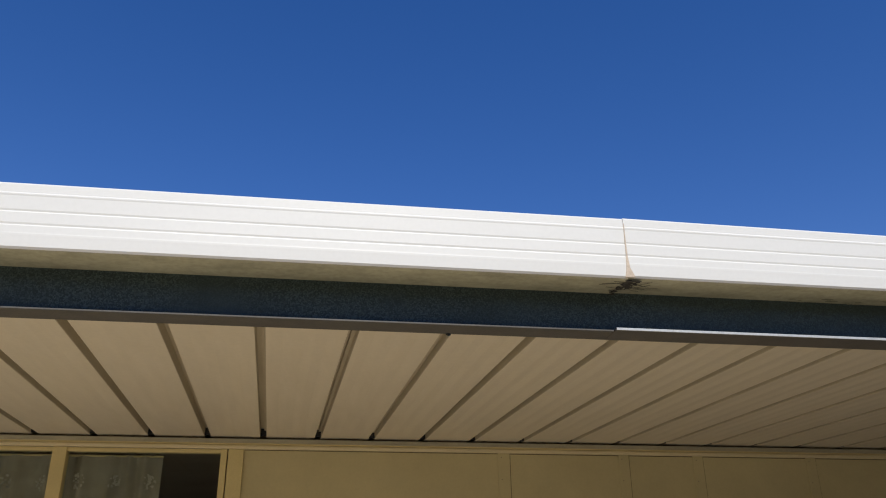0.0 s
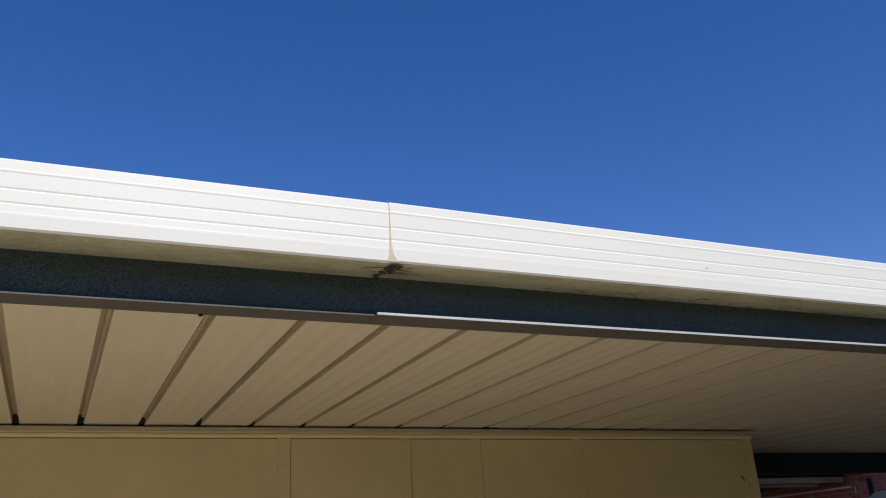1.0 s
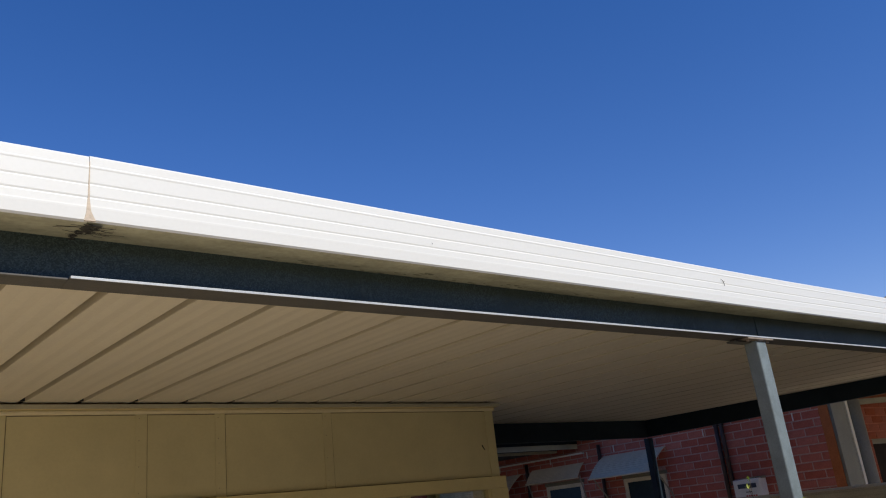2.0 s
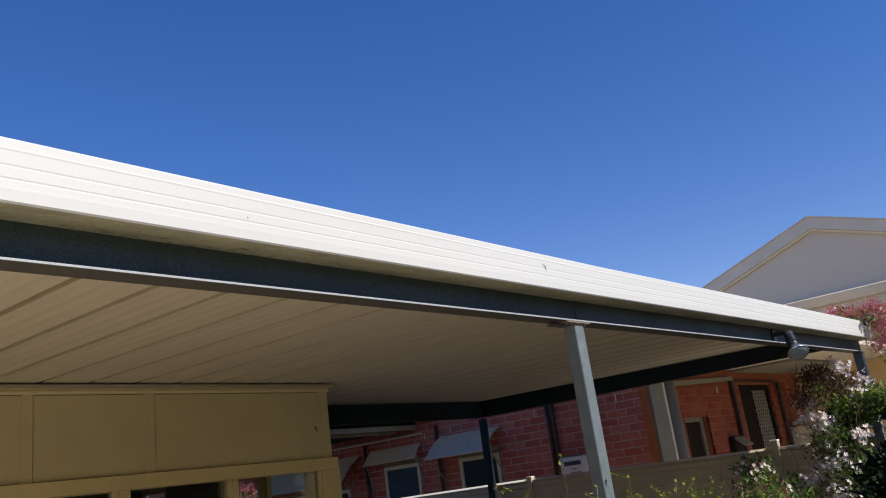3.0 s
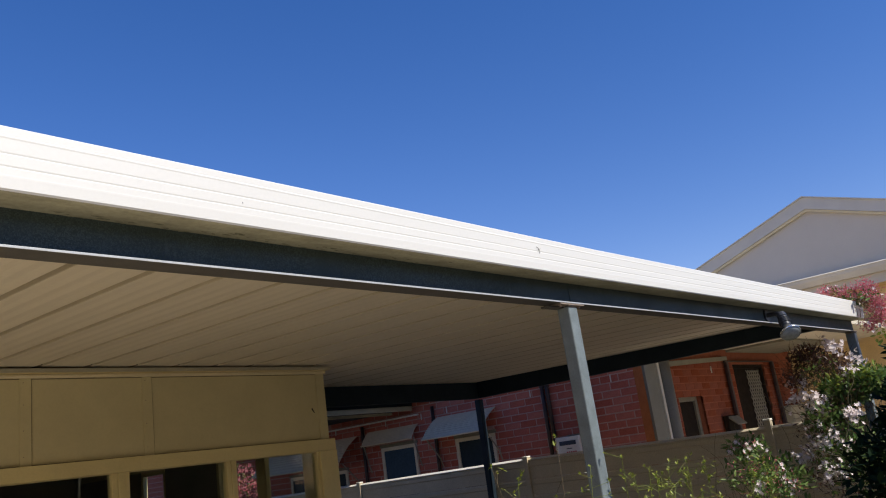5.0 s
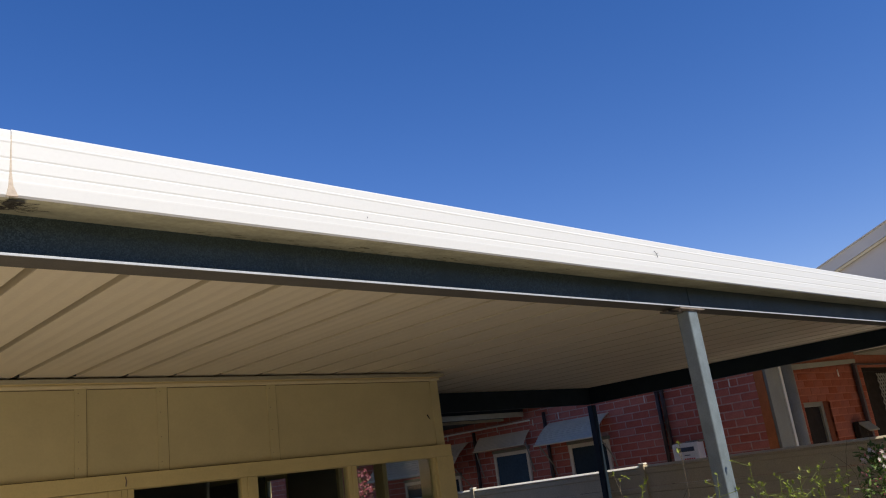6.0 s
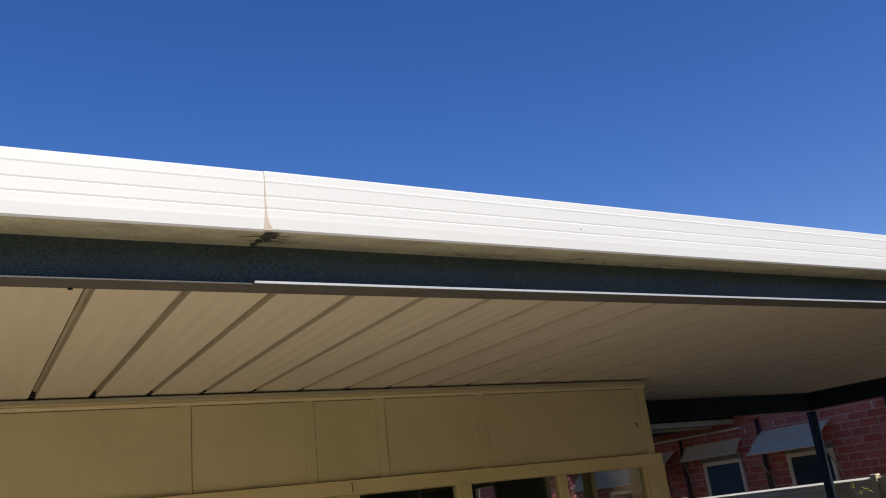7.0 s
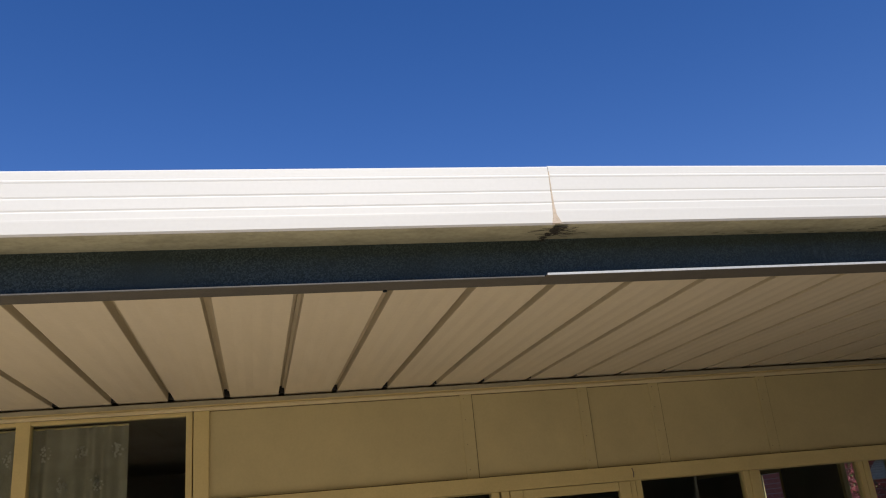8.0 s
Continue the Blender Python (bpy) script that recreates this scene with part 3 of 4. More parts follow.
box(f, 0.560, 0.610, YW - 0.020, YW + 0.05, 0, 1.8275, bevel=0.003)
box(f, 1.385, 1.420, YW - 0.020, YW + 0.05, 0, 1.8275, bevel=0.003)
part("door_frame", f, TRIMPAINT, door)
f = bmesh.new()
box(f, 0.614, 0.690, YW - 0.032, YW + 0.010, 0.03, 1.826, bevel=0.004)
box(f, 1.306, 1.381, YW - 0.032, YW + 0.010, 0.03, 1.826, bevel=0.004)
box(f, 0.691, 1.305, YW - 0.030, YW + 0.008, 1.772, 1.825, bevel=0.004)
box(f, 0.691, 1.305, YW - 0.030, YW + 0.008, 0.03, 0.30, bevel=0.004)
leaf = part("door_leaf", f, TRIMPAINT, door)
g = part("pane", boxed(0.688, 1.308, YW - 0.014, YW - 0.010, 0.29, 1.778), GLASS, door)
g.visible_shadow = False
bm = bmesh.new()
tube(bm, [(1.41, YW - 0.030, 1.845), (1.41, YW - 0.040, 1.875), (1.405, YW - 0.036, 1.90)], 0.004, 6)
part("hook", bm, RUST, door, "small rusty hook")

# side glazing of the room
sw = thing("window_9", (3.96, 5.2, 0.86), "side glazing of the room with cream timber bars", "window", kind="structure")
f = bmesh.new()
for y, hw_ in ((3.422, 0.062), (4.045, 0.063), (4.678, 0.02), (5.582, 0.02), (5.998, 0.02)):
    box(f, 3.935, 3.985, y - hw_, y + hw_, 0.86, 1.874, bevel=0.003)
box(f, 3.937, 3.983, 3.24, 4.69, 1.875, 1.9175, bevel=0.003)
box(f, 3.937, 3.983, 5.57, 6.01, 1.875, 1.9175, bevel=0.003)
part("window_frame", f, TRIMPAINT, sw)
for y0, y1 in ((3.480, 3.986), (4.104, 4.66), (5.60, 5.98)):
    g = part("pane", boxed(3.956, 3.960, y0, y1, 0.87, 1.876), GLASS, sw)
    g.visible_shadow = False


def curtain(x0, x1, y, z0, z1, seed):
    """A hanging lace cloth in soft folds."""
    r = random.Random(seed)
    bm = bmesh.new()
    n, rows = 70, []
    ph = r.uniform(0, 6)
    for z in (z1, (z0 + z1) / 2, z0):
        rows.append([bm.verts.new((x0 + (x1 - x0) * i / n, y + 0.020 * math.sin(ph + i * 0.42 + 1.1 * math.sin(i * 0.13)), z)) for i in range(n + 1)])
    for a, b in zip(rows, rows[1:]):
        for i in range(n):
            bm.faces.new((a[i], a[i + 1], b[i + 1], b[i]))
    return bm


def lace_cloth():
    m = material("lace_net", (0.62, 0.58, 0.46), 0.9, 0, 0.75, 10, 200, 0.2)
    n, k = m.node_tree.nodes, m.node_tree.links
    b, tr, mx = n["Principled BSDF"], n.new("ShaderNodeBsdfTransparent"), n.new("ShaderNodeMixShader")
    mx.inputs["Fac"].default_value = 0.68
    k.new(tr.outputs["BSDF"], mx.inputs[1])
    k.new(b.outputs["BSDF"], mx.inputs[2])
    k.new(mx.outputs["Shader"], n["Material Output"].inputs["Surface"])
    return m


LACENET = lace_cloth()
for i, (x0, x1) in enumerate(((-2.12, -1.60), (-3.05, -2.18), (-3.96, -3.1), (-4.88, -4.02))):
    c = thing("lace_curtain", ((x0 + x1) / 2, YW + 0.07, 0.9), "pale lace curtain with flower motifs behind the window", "curtain", "lace curtains")
    part("net", curtain(x0, x1, YW + 0.075, 0.9, 2.385, i), LACENET, c)
    r = random.Random(20 + i)
    fl = bmesh.new()
    for row in range(8):
        for col in range(4):
            cx, cz = x1 - 0.055 - col * 0.193 - (0.105 if row % 2 else 0), 2.237 - row * 0.171 + r.uniform(-0.006, 0.006)
            if cx < x0 + 0.03:
                continue
            for j in range(26):
                a = r.uniform(0, 6.283)
                d = r.uniform(0.002, 0.036)
                px, pz, s = cx + d * math.cos(a), cz + 1.3 * d * math.sin(a), r.uniform(0.004, 0.008)
                prism(fl, [(px + s * math.cos(6.283 * q / 6), YW + 0.056, pz + s * math.sin(6.283 * q / 6)) for q in range(6)], (0, 0.0012, 0))
    tagged(part("flower_pattern", fl, LACE, c, "denser cream flower motifs"), kind="stuff")
    part("rod", tube(bmesh.new(), [(x0, YW + 0.075, 2.388), (x1, YW + 0.075, 2.388)], 0.006, 8), TRIMPAINT, c)

# ---- flood lamp on the beam ----
lamp = thing("flood_lamp", (5.42, 0.08, 2.30), "black outdoor flood lamp with a clear bulb on the beam", "lamp")
ax = Vector((-0.487, -0.341, -0.804)).normalized()
L0 = Vector((5.3655, -0.0186, 2.2528))                 # top of the housing, from which it is turned
part("bracket", tube(bmesh.new(), [(5.43, 0.118, 2.30), (5.43, 0.06, 2.30), (5.42, 0.02, 2.295), tuple(L0)], 0.016, 10), LAMPBLACK, lamp)
part("mount", tube(bmesh.new(), [(5.43, 0.118, 2.30), (5.43, 0.100, 2.30)], 0.045, 16), LAMPBLACK, lamp)


def turned(stations, sides=20):
    """A turned body along the lamp's axis: (distance, radius) pairs."""
    bm = bmesh.new()
    q = ax.to_track_quat("Z", "Y")
    rings = [[bm.verts.new(L0 + 0.8 * (q @ Vector((r * math.cos(6.2832 * s / sides), r * math.sin(6.2832 * s / sides), d)))) for s in range(sides)] for d, r in stations]
    for a, b in zip(rings, rings[1:]):
        for s in range(sides):
            bm.faces.new((a[s], a[(s + 1) % sides], b[(s + 1) % sides], b[s]))
    bm.faces.new(list(reversed(rings[0])))
    bm.faces.new(rings[-1])
    return bm


part("housing", turned([(-0.05, 0.028), (-0.045, 0.040), (0.0, 0.044), (0.002, 0.038), (0.01, 0.038), (0.012, 0.045), (0.07, 0.046), (0.075, 0.040), (0.10, 0.038)]), LAMPBLACK, lamp)
part("reflector", turned([(0.10, 0.036), (0.13, 0.046), (0.165, 0.075), (0.18, 0.084), (0.185, 0.084)]), CHROME, lamp, "silver bulb body", smooth=True)
part("rim", turned([(0.172, 0.0855), (0.180, 0.0885), (0.188, 0.0865), (0.188, 0.0815), (0.184, 0.080)]), CHROME, lamp, "bright bulb rim", smooth=True)
for d in (0.022, 0.036, 0.050, 0.064):
    part("fin", turned([(d, 0.0455), (d + 0.002, 0.0505), (d + 0.005, 0.0505), (d + 0.007, 0.0455)]), LAMPBLACK, lamp)
part("lens", turned([(0.186, 0.081), (0.197, 0.070), (0.205, 0.045), (0.209, 0.015)]), FROST, lamp, "frosted glass lens", smooth=True)
# ---- boundary fence ----
FX = 7.60
fence = thing("fence", (FX, 3, 0), "olive brown steel boundary fence with square posts", "fence")
fence_posts = [(-1.88, 1.60), (1.06, 1.598), (3.93, 1.553), (6.81, 1.509), (9.72, 1.465), (12.6, 1.42)]
for y, top in fence_posts:
    q = part("post", boxed(FX - 0.032, FX + 0.032, y - 0.032, y + 0.032, 0, top - 0.018, bevel=0.004), FENCE, fence)
    part("cap", boxed(FX - 0.036, FX + 0.036, y - 0.036, y + 0.036, top - 0.0175, top, bevel=0.005), FENCE_SUNLIT, q, "post cap painted pale for the sun on it")


def between(a, b, lift_a, lift_b, outline):
    """A bar with the outline [(x, z), ...] from fence post a to b, each end lifted by its own height."""
    bm = bmesh.new()
    u = [bm.verts.new((x, a, z + lift_a)) for x, z in outline]
    v = [bm.verts.new((x, b, z + lift_b)) for x, z in outline]
    n = len(outline)
    for i in range(n):
        bm.faces.new((u[i], u[(i + 1) % n], v[(i + 1) % n], v[i]))
    bm.faces.new(list(reversed(u)))
    bm.faces.new(v)
    return bm


for (ya, ta), (yb, tb) in zip(fence_posts, fence_posts[1:]):
    la, lb = (ta - 1.553, tb - 1.553) if ya > 3.9 else (0.0, 0.0)
    a, b = ya + 0.033, yb - 0.033
    part("top_rail", between(a, b, la, lb, [(FX - 0.022, 1.500), (FX - 0.022, 1.508), (FX + 0.002, 1.529), (FX + 0.024, 1.529), (FX + 0.024, 1.500)]), FENCE_SUNLIT if ya > 3.9 else FENCE, fence, "rail painted pale for the sun on it" if ya > 3.9 else "")
    z = 0.05
    while z < 1.36:
        top = z + 0.176 if z < 1.2 else 1.4995
        part("sheet", between(a, b, la, lb, [(FX + 0.002, z), (FX - 0.004, z), (FX - 0.004, top - 0.072), (FX - 0.014, top - 0.060), (FX - 0.014, top - 0.022), (FX - 0.004, top - 0.010), (FX - 0.004, top - 0.001), (FX + 0.002, top - 0.001)]), FENCE, fence)
        z += 0.178

# ---- the brick house beyond ----
HX, HY = 8.40, 2.74
house = thing("brick_house", (11, 7, 0), "red brick house with window awnings and a cream gable", "house")
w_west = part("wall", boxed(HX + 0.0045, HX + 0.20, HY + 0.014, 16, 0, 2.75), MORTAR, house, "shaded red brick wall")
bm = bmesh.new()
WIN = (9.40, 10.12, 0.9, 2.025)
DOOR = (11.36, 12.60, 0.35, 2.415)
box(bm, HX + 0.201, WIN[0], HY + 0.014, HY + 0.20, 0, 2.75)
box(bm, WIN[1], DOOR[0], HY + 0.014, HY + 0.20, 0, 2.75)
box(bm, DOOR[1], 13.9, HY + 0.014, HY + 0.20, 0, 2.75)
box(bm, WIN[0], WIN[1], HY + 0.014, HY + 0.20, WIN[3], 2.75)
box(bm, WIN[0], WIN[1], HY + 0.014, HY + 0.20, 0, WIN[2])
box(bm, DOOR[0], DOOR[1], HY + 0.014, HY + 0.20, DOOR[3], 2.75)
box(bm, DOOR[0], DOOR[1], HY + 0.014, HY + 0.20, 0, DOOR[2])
w_south = part("wall", bm, MORTAR_RED, house, "brick wall tinted orange-red for warm light")
# Flat black stands in for the unlit inside of the house.
part("inner_wall", boxed(HX + 0.3, 13.9, HY + 0.6, HY + 0.7, 0, 2.75), BLACKHOLE, house)
part("eave_board", prism(bmesh.new(), [(9.0, HY - 0.045, 2.375), (11.08, HY - 0.045, 2.465), (11.08, HY - 0.045, 2.52), (9.0, HY - 0.045, 2.44)], (0, 0.04, 0)), COLUMN, house, "dull cream eave board")
part("eave_soffit", boxed(11.2, 13.3, HY - 0.9, HY - 0.002, 2.585, 2.615), COLUMN, house)
part("flashing", boxed(HX - 0.05, HX - 0.004, 6.28, 15, 2.316, 2.338, bevel=0.002), WHITE, house, "pale flashing strip")
bm = bmesh.new()
prism(bm, [(HX - 0.02, HY - 0.3, 2.76), (14.0, HY - 0.3, 2.76), (14.0, 9.0, 4.4), (HX - 0.02, 9.0, 4.4)], (0, 0, 0.05))
prism(bm, [(HX - 0.02, 16.0, 2.76), (14.0, 16.0, 2.76), (14.0, 9.001, 4.4), (HX - 0.02, 9.001, 4.4)], (0, 0, 0.05))
part("roof", bm, ROOFTILE, house)

# Unseen eave added to keep the sun off the awnings.
part("shade_eave", boxed(7.98, HX - 0.001, 2.45, 16, 2.62, 2.70), JOINERY, house, "unseen cream eave added to shade the awnings")
# Porch slab, sized so that the south wall stays in shade.
part("porch_roof", boxed(8.405, 13.95, 0.95, HY - 0.004, 2.62, 2.68), JOINERY, house, "cream porch ceiling")

# corner strip with warm light painted in, column board and downpipe beside the corner
part("lit_corner_strip", boxed(HX - 0.005, 8.60, 2.667, 2.775, 0, 2.62, bevel=0.003), PIER_LIT, house, "corner strip painted orange-red as if in warm light")
col = thing("porch_column", (8.55, HY - 0.1, 0), "grey-cream square porch column at the house corner", "column")
part("shaft", boxed(8.404, 8.720, 2.632, 2.666, 0, 2.449, bevel=0.004), COLUMN, col)
part("edge_strip", boxed(8.7205, 8.778, 2.622, 2.666, 0, 2.449, bevel=0.004), JOINERY, col)
dp = thing("downpipe", (8.90, HY - 0.12, 0), "grey-cream round downpipe beside the column", "downpipe")
part("pipe", tube(bmesh.new(), [(8.885, HY - 0.100, 0), (8.885, HY - 0.100, 2.45)], 0.093, 16), COLUMN, dp, smooth=True)
part("strap", tube(bmesh.new(), [(8.885, HY - 0.100, 1.4), (8.885, HY - 0.100, 1.43)], 0.097, 16), COLUMN, dp)

# window and door of the orange-tinted wall
hw = part("window", boxed(WIN[0], WIN[0] + 0.07, HY + 0.10, HY + 0.17, WIN[2], WIN[3], bevel=0.004), COLUMN, house, "recessed window in tan joinery")
part("frame", box(box(boxed(WIN[1] - 0.07, WIN[1], HY + 0.10, HY + 0.17, WIN[2], WIN[3], bevel=0.004), WIN[0] + 0.071, WIN[1] - 0.071, HY + 0.10, HY + 0.17, WIN[3] - 0.08, WIN[3], 0.004),
                  WIN[0] + 0.071, WIN[1] - 0.071, HY + 0.095, HY + 0.175, WIN[2], WIN[2] + 0.08, 0.004), COLUMN, hw)
# Flat dark colour replaces glass, so no reflection lightens this pane.
part("pane", boxed(WIN[0] + 0.06, WIN[1] - 0.06, HY + 0.13, HY + 0.136, WIN[2] + 0.06, WIN[3] - 0.06), SCREENDOOR, hw, "pane painted flat dark brown")
hd = part("door", boxed(DOOR[0] + 0.06, DOOR[1] - 0.06, HY + 0.08, HY + 0.12, DOOR[2], DOOR[3] - 0.06), SCREENDOOR, house, "dark security screen door with pale lattice")
bm = bmesh.new()
box(bm, DOOR[0], DOOR[0] + 0.059, HY + 0.04, HY + 0.13, DOOR[2], DOOR[3], 0.004)
box(bm, DOOR[1] - 0.059, DOOR[1], HY + 0.04, HY + 0.13, DOOR[2], DOOR[3], 0.004)
box(bm, DOOR[0] + 0.06, DOOR[1] - 0.06, HY + 0.04, HY + 0.13, DOOR[3] - 0.059, DOOR[3], 0.004)
part("door_frame", bm, SCREENDOOR, hd)
bm = bmesh.new()
lx0, lx1, lz0, lz1, st = 11.98, 12.48, 0.6, 2.28, 0.085
i = 0
x = lx0
while x < lx1:
    zz = lz0
    while zz < lz1:
        for sx in (1, -1):
            a = Vector((x + (0 if sx > 0 else st), HY + 0.068, zz))
            tube(bm, [a, a + Vector((sx * st, 0, st * 1.2))], 0.008, 4)
        zz += st * 1.2
    x += st
part("lattice", bm, LATTICE, hd, "pale diamond lattice")
bm = bmesh.new()
for x in (11.04, 12.86):
    box(bm, x - 0.035, x + 0.035, HY - 0.055, HY - 0.006, 0.2, 2.44, 0.006)
box(bm, 11.0, 12.90, HY - 0.04, HY - 0.006, 2.4405, 2.46, 0.004)
part("door_surround", bm, PIPE, house, "dark strips either side of the door")
bx = thing("wall_vent", (10.7, HY, 1.5), "grey-cream hooded vent on the orange-tinted brick wall", "vent", kind="")
part("box", boxed(10.58, 10.90, HY - 0.08, HY - 0.005, 1.42, 1.70, bevel=0.01), SCREENDOOR, bx)
part("hood", prism(bmesh.new(), [(10.60, HY - 0.081, 1.69), (10.60, HY - 0.19, 1.58), (10.60, HY - 0.19, 1.565), (10.60, HY - 0.081, 1.66)], (0.32, 0, 0)), COLUMN, bx)


# Block added for a sunlit pale patch whose real form isn't known.
mb = thing("pale_block", (13.3, HY - 0.06, 1.25), "cream stand-in block for an unknown pale patch on the wall", "meter box")
part("case", boxed(12.96, 13.70, HY - 0.14, HY - 0.004, 1.25, 1.74, bevel=0.008), DULLTRIM, mb)
part("lid", boxed(12.975, 13.685, HY - 0.150, HY - 0.1405, 1.27, 1.72, bevel=0.003), DULLTRIM, mb)

# windows with awnings in the shaded wall
def house_window(y0, y1, z0, z1, glass):
    h = part("window", boxed(HX - 0.024, HX + 0.03, y0, y0 + 0.05, z0, z1, bevel=0.004), JOINERY, house, "white-framed window under an awning")
    bm = bmesh.new()
    box(bm, HX - 0.024, HX + 0.03, y1 - 0.05, y1, z0, z1, 0.004)
    box(bm, HX - 0.024, HX + 0.03, y0 + 0.051, y1 - 0.051, z1 - 0.05, z1, 0.004)
    box(bm, HX - 0.04, HX + 0.03, y0 + 0.051, y1 - 0.051, z0, z0 + 0.06, 0.004)
    part("frame", bm, JOINERY, h)
    part("pane", boxed(HX - 0.004, HX + 0.002, y0 + 0.04, y1 - 0.04, z0 + 0.05, z1 - 0.04), glass, h)
    part("head_board", boxed(HX - 0.026, HX + 0.01, y0 - 0.02, y1 + 0.02, z1 + 0.002, z1 + 0.045, bevel=0.003), COLUMN, h, "dull head board")


for y0, y1, z0, z1, glass in ((6.39, 7.11, 0.95, 1.935, SKYGLASS), (4.95, 5.64, 0.95, 1.90, DARKGLASS), (7.9, 9.3, 0.95, 1.70, DARKGLASS)):
    house_window(y0, y1, z0, z1, glass)


def awning(y0, y1, z_top, z_low, reach):
    """A sheet awning of side-by-side strips with rolled front edge, end cheeks and two stays."""
    e = thing("awning", (HX, (y0 + y1) / 2, z_low), "grey-white ribbed metal window awning on stays", "awning", "window awnings")
    n = 13

    def at(u):
        return HX - 0.01 - reach * u, z_top - (z_top - z_low) * (0.62 * u + 0.38 * u ** 2.5)

    for i in range(n):
        (xa, za), (xb, zb) = at(i / n), at((i + 1) / n + 0.015)
        part("slat", prism(bmesh.new(), [(xa, y0, za), (xb, y0, zb + 0.012), (xb, y0, zb - 0.001), (xa, y0, za - 0.004)], (0, y1 - y0, 0)), AWNING, e)
    part("front_edge", tube(bmesh.new(), [(HX - 0.012 - reach, y0 - 0.005, z_low), (HX - 0.012 - reach, y1 + 0.005, z_low)], 0.014, 10), AWNING, e)
    for y in (y0 + 0.003, y1 - 0.006):
        part("stay", tube(bmesh.new(), [(HX - reach * 0.85, y, z_low + 0.02), (HX - 0.06, y, z_low - 0.28), (HX - 0.02, y, z_low - 0.40)], 0.010, 6), LATTICE, e)
    return e


awning(6.31, 7.36, 2.20, 2.005, 0.17)
awning(4.87, 5.92, 2.235, 1.945, 0.38)
awning(7.60, 9.76, 2.18, 1.78, 0.45)

# pipes on the shaded wall
for y, top, low in ((4.00, 2.75, 1.66), (4.075, 2.75, 1.2), (7.46, 2.30, 1.0), (5.98, 2.40, 1.0)):
    e = thing("wall_pipe", (HX - 0.03, y, low), "thin dark brown pipe clipped to the brick wall", "pipe", "wall pipes")
    part("pipe", tube(bmesh.new(), [(HX - 0.035, y, low), (HX - 0.035, y, top)], 0.026, 10), PIPE, e, smooth=True)
    part("clip", tube(bmesh.new(), [(HX - 0.035, y, (top + 2.0) / 2 - 0.02), (HX - 0.035, y, (top + 2.0) / 2 + 0.02)], 0.033, 10), PIPE, e)

# white water heater on the shaded wall
wh = thing("water_heater", (HX - 0.1, 3.73, 1.05), "white box water heater with a dark exhaust slot", "water heater")
part("case", boxed(HX - 0.16, HX - 0.016, 3.572, 3.922, 1.05, 1.712, bevel=0.012), WHITE, wh)
part("exhaust_slot", boxed(HX - 0.166, HX - 0.1605, 3.625, 3.862, 1.612, 1.662, bevel=0.002), BLUEPRINT, wh, "dark exhaust slot")
bm = bmesh.new()
for i in range(5):
    box(bm, HX - 0.163, HX - 0.1603, 3.635 + i * 0.030, 3.657 + i * 0.030, 1.512, 1.535)
part("marking", bm, REDPRINT, wh, "red printed mark")
part("small_marking", boxed(HX - 0.163, HX - 0.1603, 3.69, 3.77, 1.565, 1.575), BLUEPRINT, wh)
bm = bmesh.new()
for i in range(6):
    box(bm, HX - 0.12, HX - 0.03, 3.56 + i * 0.035, 3.58 + i * 0.035, 1.7055, 1.73)
part("flue_comb", bm, LATTICE, wh)

# rear carport roof between the buildings
rc = thing("rear_carport_roof", (6.2, 8, 2.4), "low carport roof with a cream fascia and dark underside", "carport")
part("fascia", boxed(3.99, 8.33, 6.33, 6.36, 2.392, 2.459, bevel=0.003), DULLTRIM, rc)
# Hidden plate added to shade the fascia; a dark filler closes the gap.
part("shade_plate", box(boxed(3.99, 8.345, 6.05, 6.70, 2.50, 2.52), 3.99, 8.345, 6.34, 6.359, 2.4595, 2.4995), DARKSTEEL, rc)
# The gap left in the deck lets the sun reach the pink bush.
part("deck", box(box(boxed(3.99, 6.85, 6.361, 13.0, 2.42, 2.459), 7.551, 8.345, 6.361, 13.0, 2.42, 2.459), 6.851, 7.55, 6.361, 8.0, 2.42, 2.459), DARKSTEEL, rc, "dark underside")
part("inner_beam", boxed(3.99, 8.34, 6.75, 6.80, 2.384, 2.4195, bevel=0.003), DULLTRIM, rc)

# ---- the gable wing ----
GX = 14.0
gable = thing("gable_wing", (GX, 1.94, 0), "grey-beige gable end of the neighbouring house with a wide bargeboard", "house")
AP, ZP, PT = 1.86, 5.07, 0.354
half = 4.2


def barge(side, d0, d1, x0, x1, mat, name, label=""):
    """A sloping board along one side of the gable, between d0 and d1 below the roof line."""
    y1 = AP + side * half
    return part(name, prism(bmesh.new(), [(x0, AP, ZP - d0), (x0, y1, ZP - d0 - PT * half), (x0, y1, ZP - d1 - PT * half), (x0, AP, ZP - d1)], (x1 - x0, 0, 0)), mat, gable, label)


for s in (1, -1):
    barge(s, 0.0, 0.20, GX - 0.30, GX - 0.27, BARGE, "bargeboard")
    barge(s, 0.205, 0.245, GX - 0.285, GX - 0.25, BARGE_EDGE, "barge_trim", "cream-yellow trim strip")
    barge(s, -0.02, -0.002, GX - 0.33, GX + 6, BARGE, "roof_sheet", "pale roof edge")
part("gable_panel", prism(bmesh.new(), [(GX - 0.225, AP, ZP - 0.2), (GX - 0.225, AP + 3.9, ZP - 0.2 - PT * 3.9), (GX - 0.225, AP - 3.9, ZP - 0.2 - PT * 3.9)], (0.06, 0, 0)), GABLE, gable)
part("wall", boxed(GX + 0.02, GX + 0.15, -2.2, 5.9, 0, 3.57), SOFFIT, gable, "yellow-cream wall under the gable")
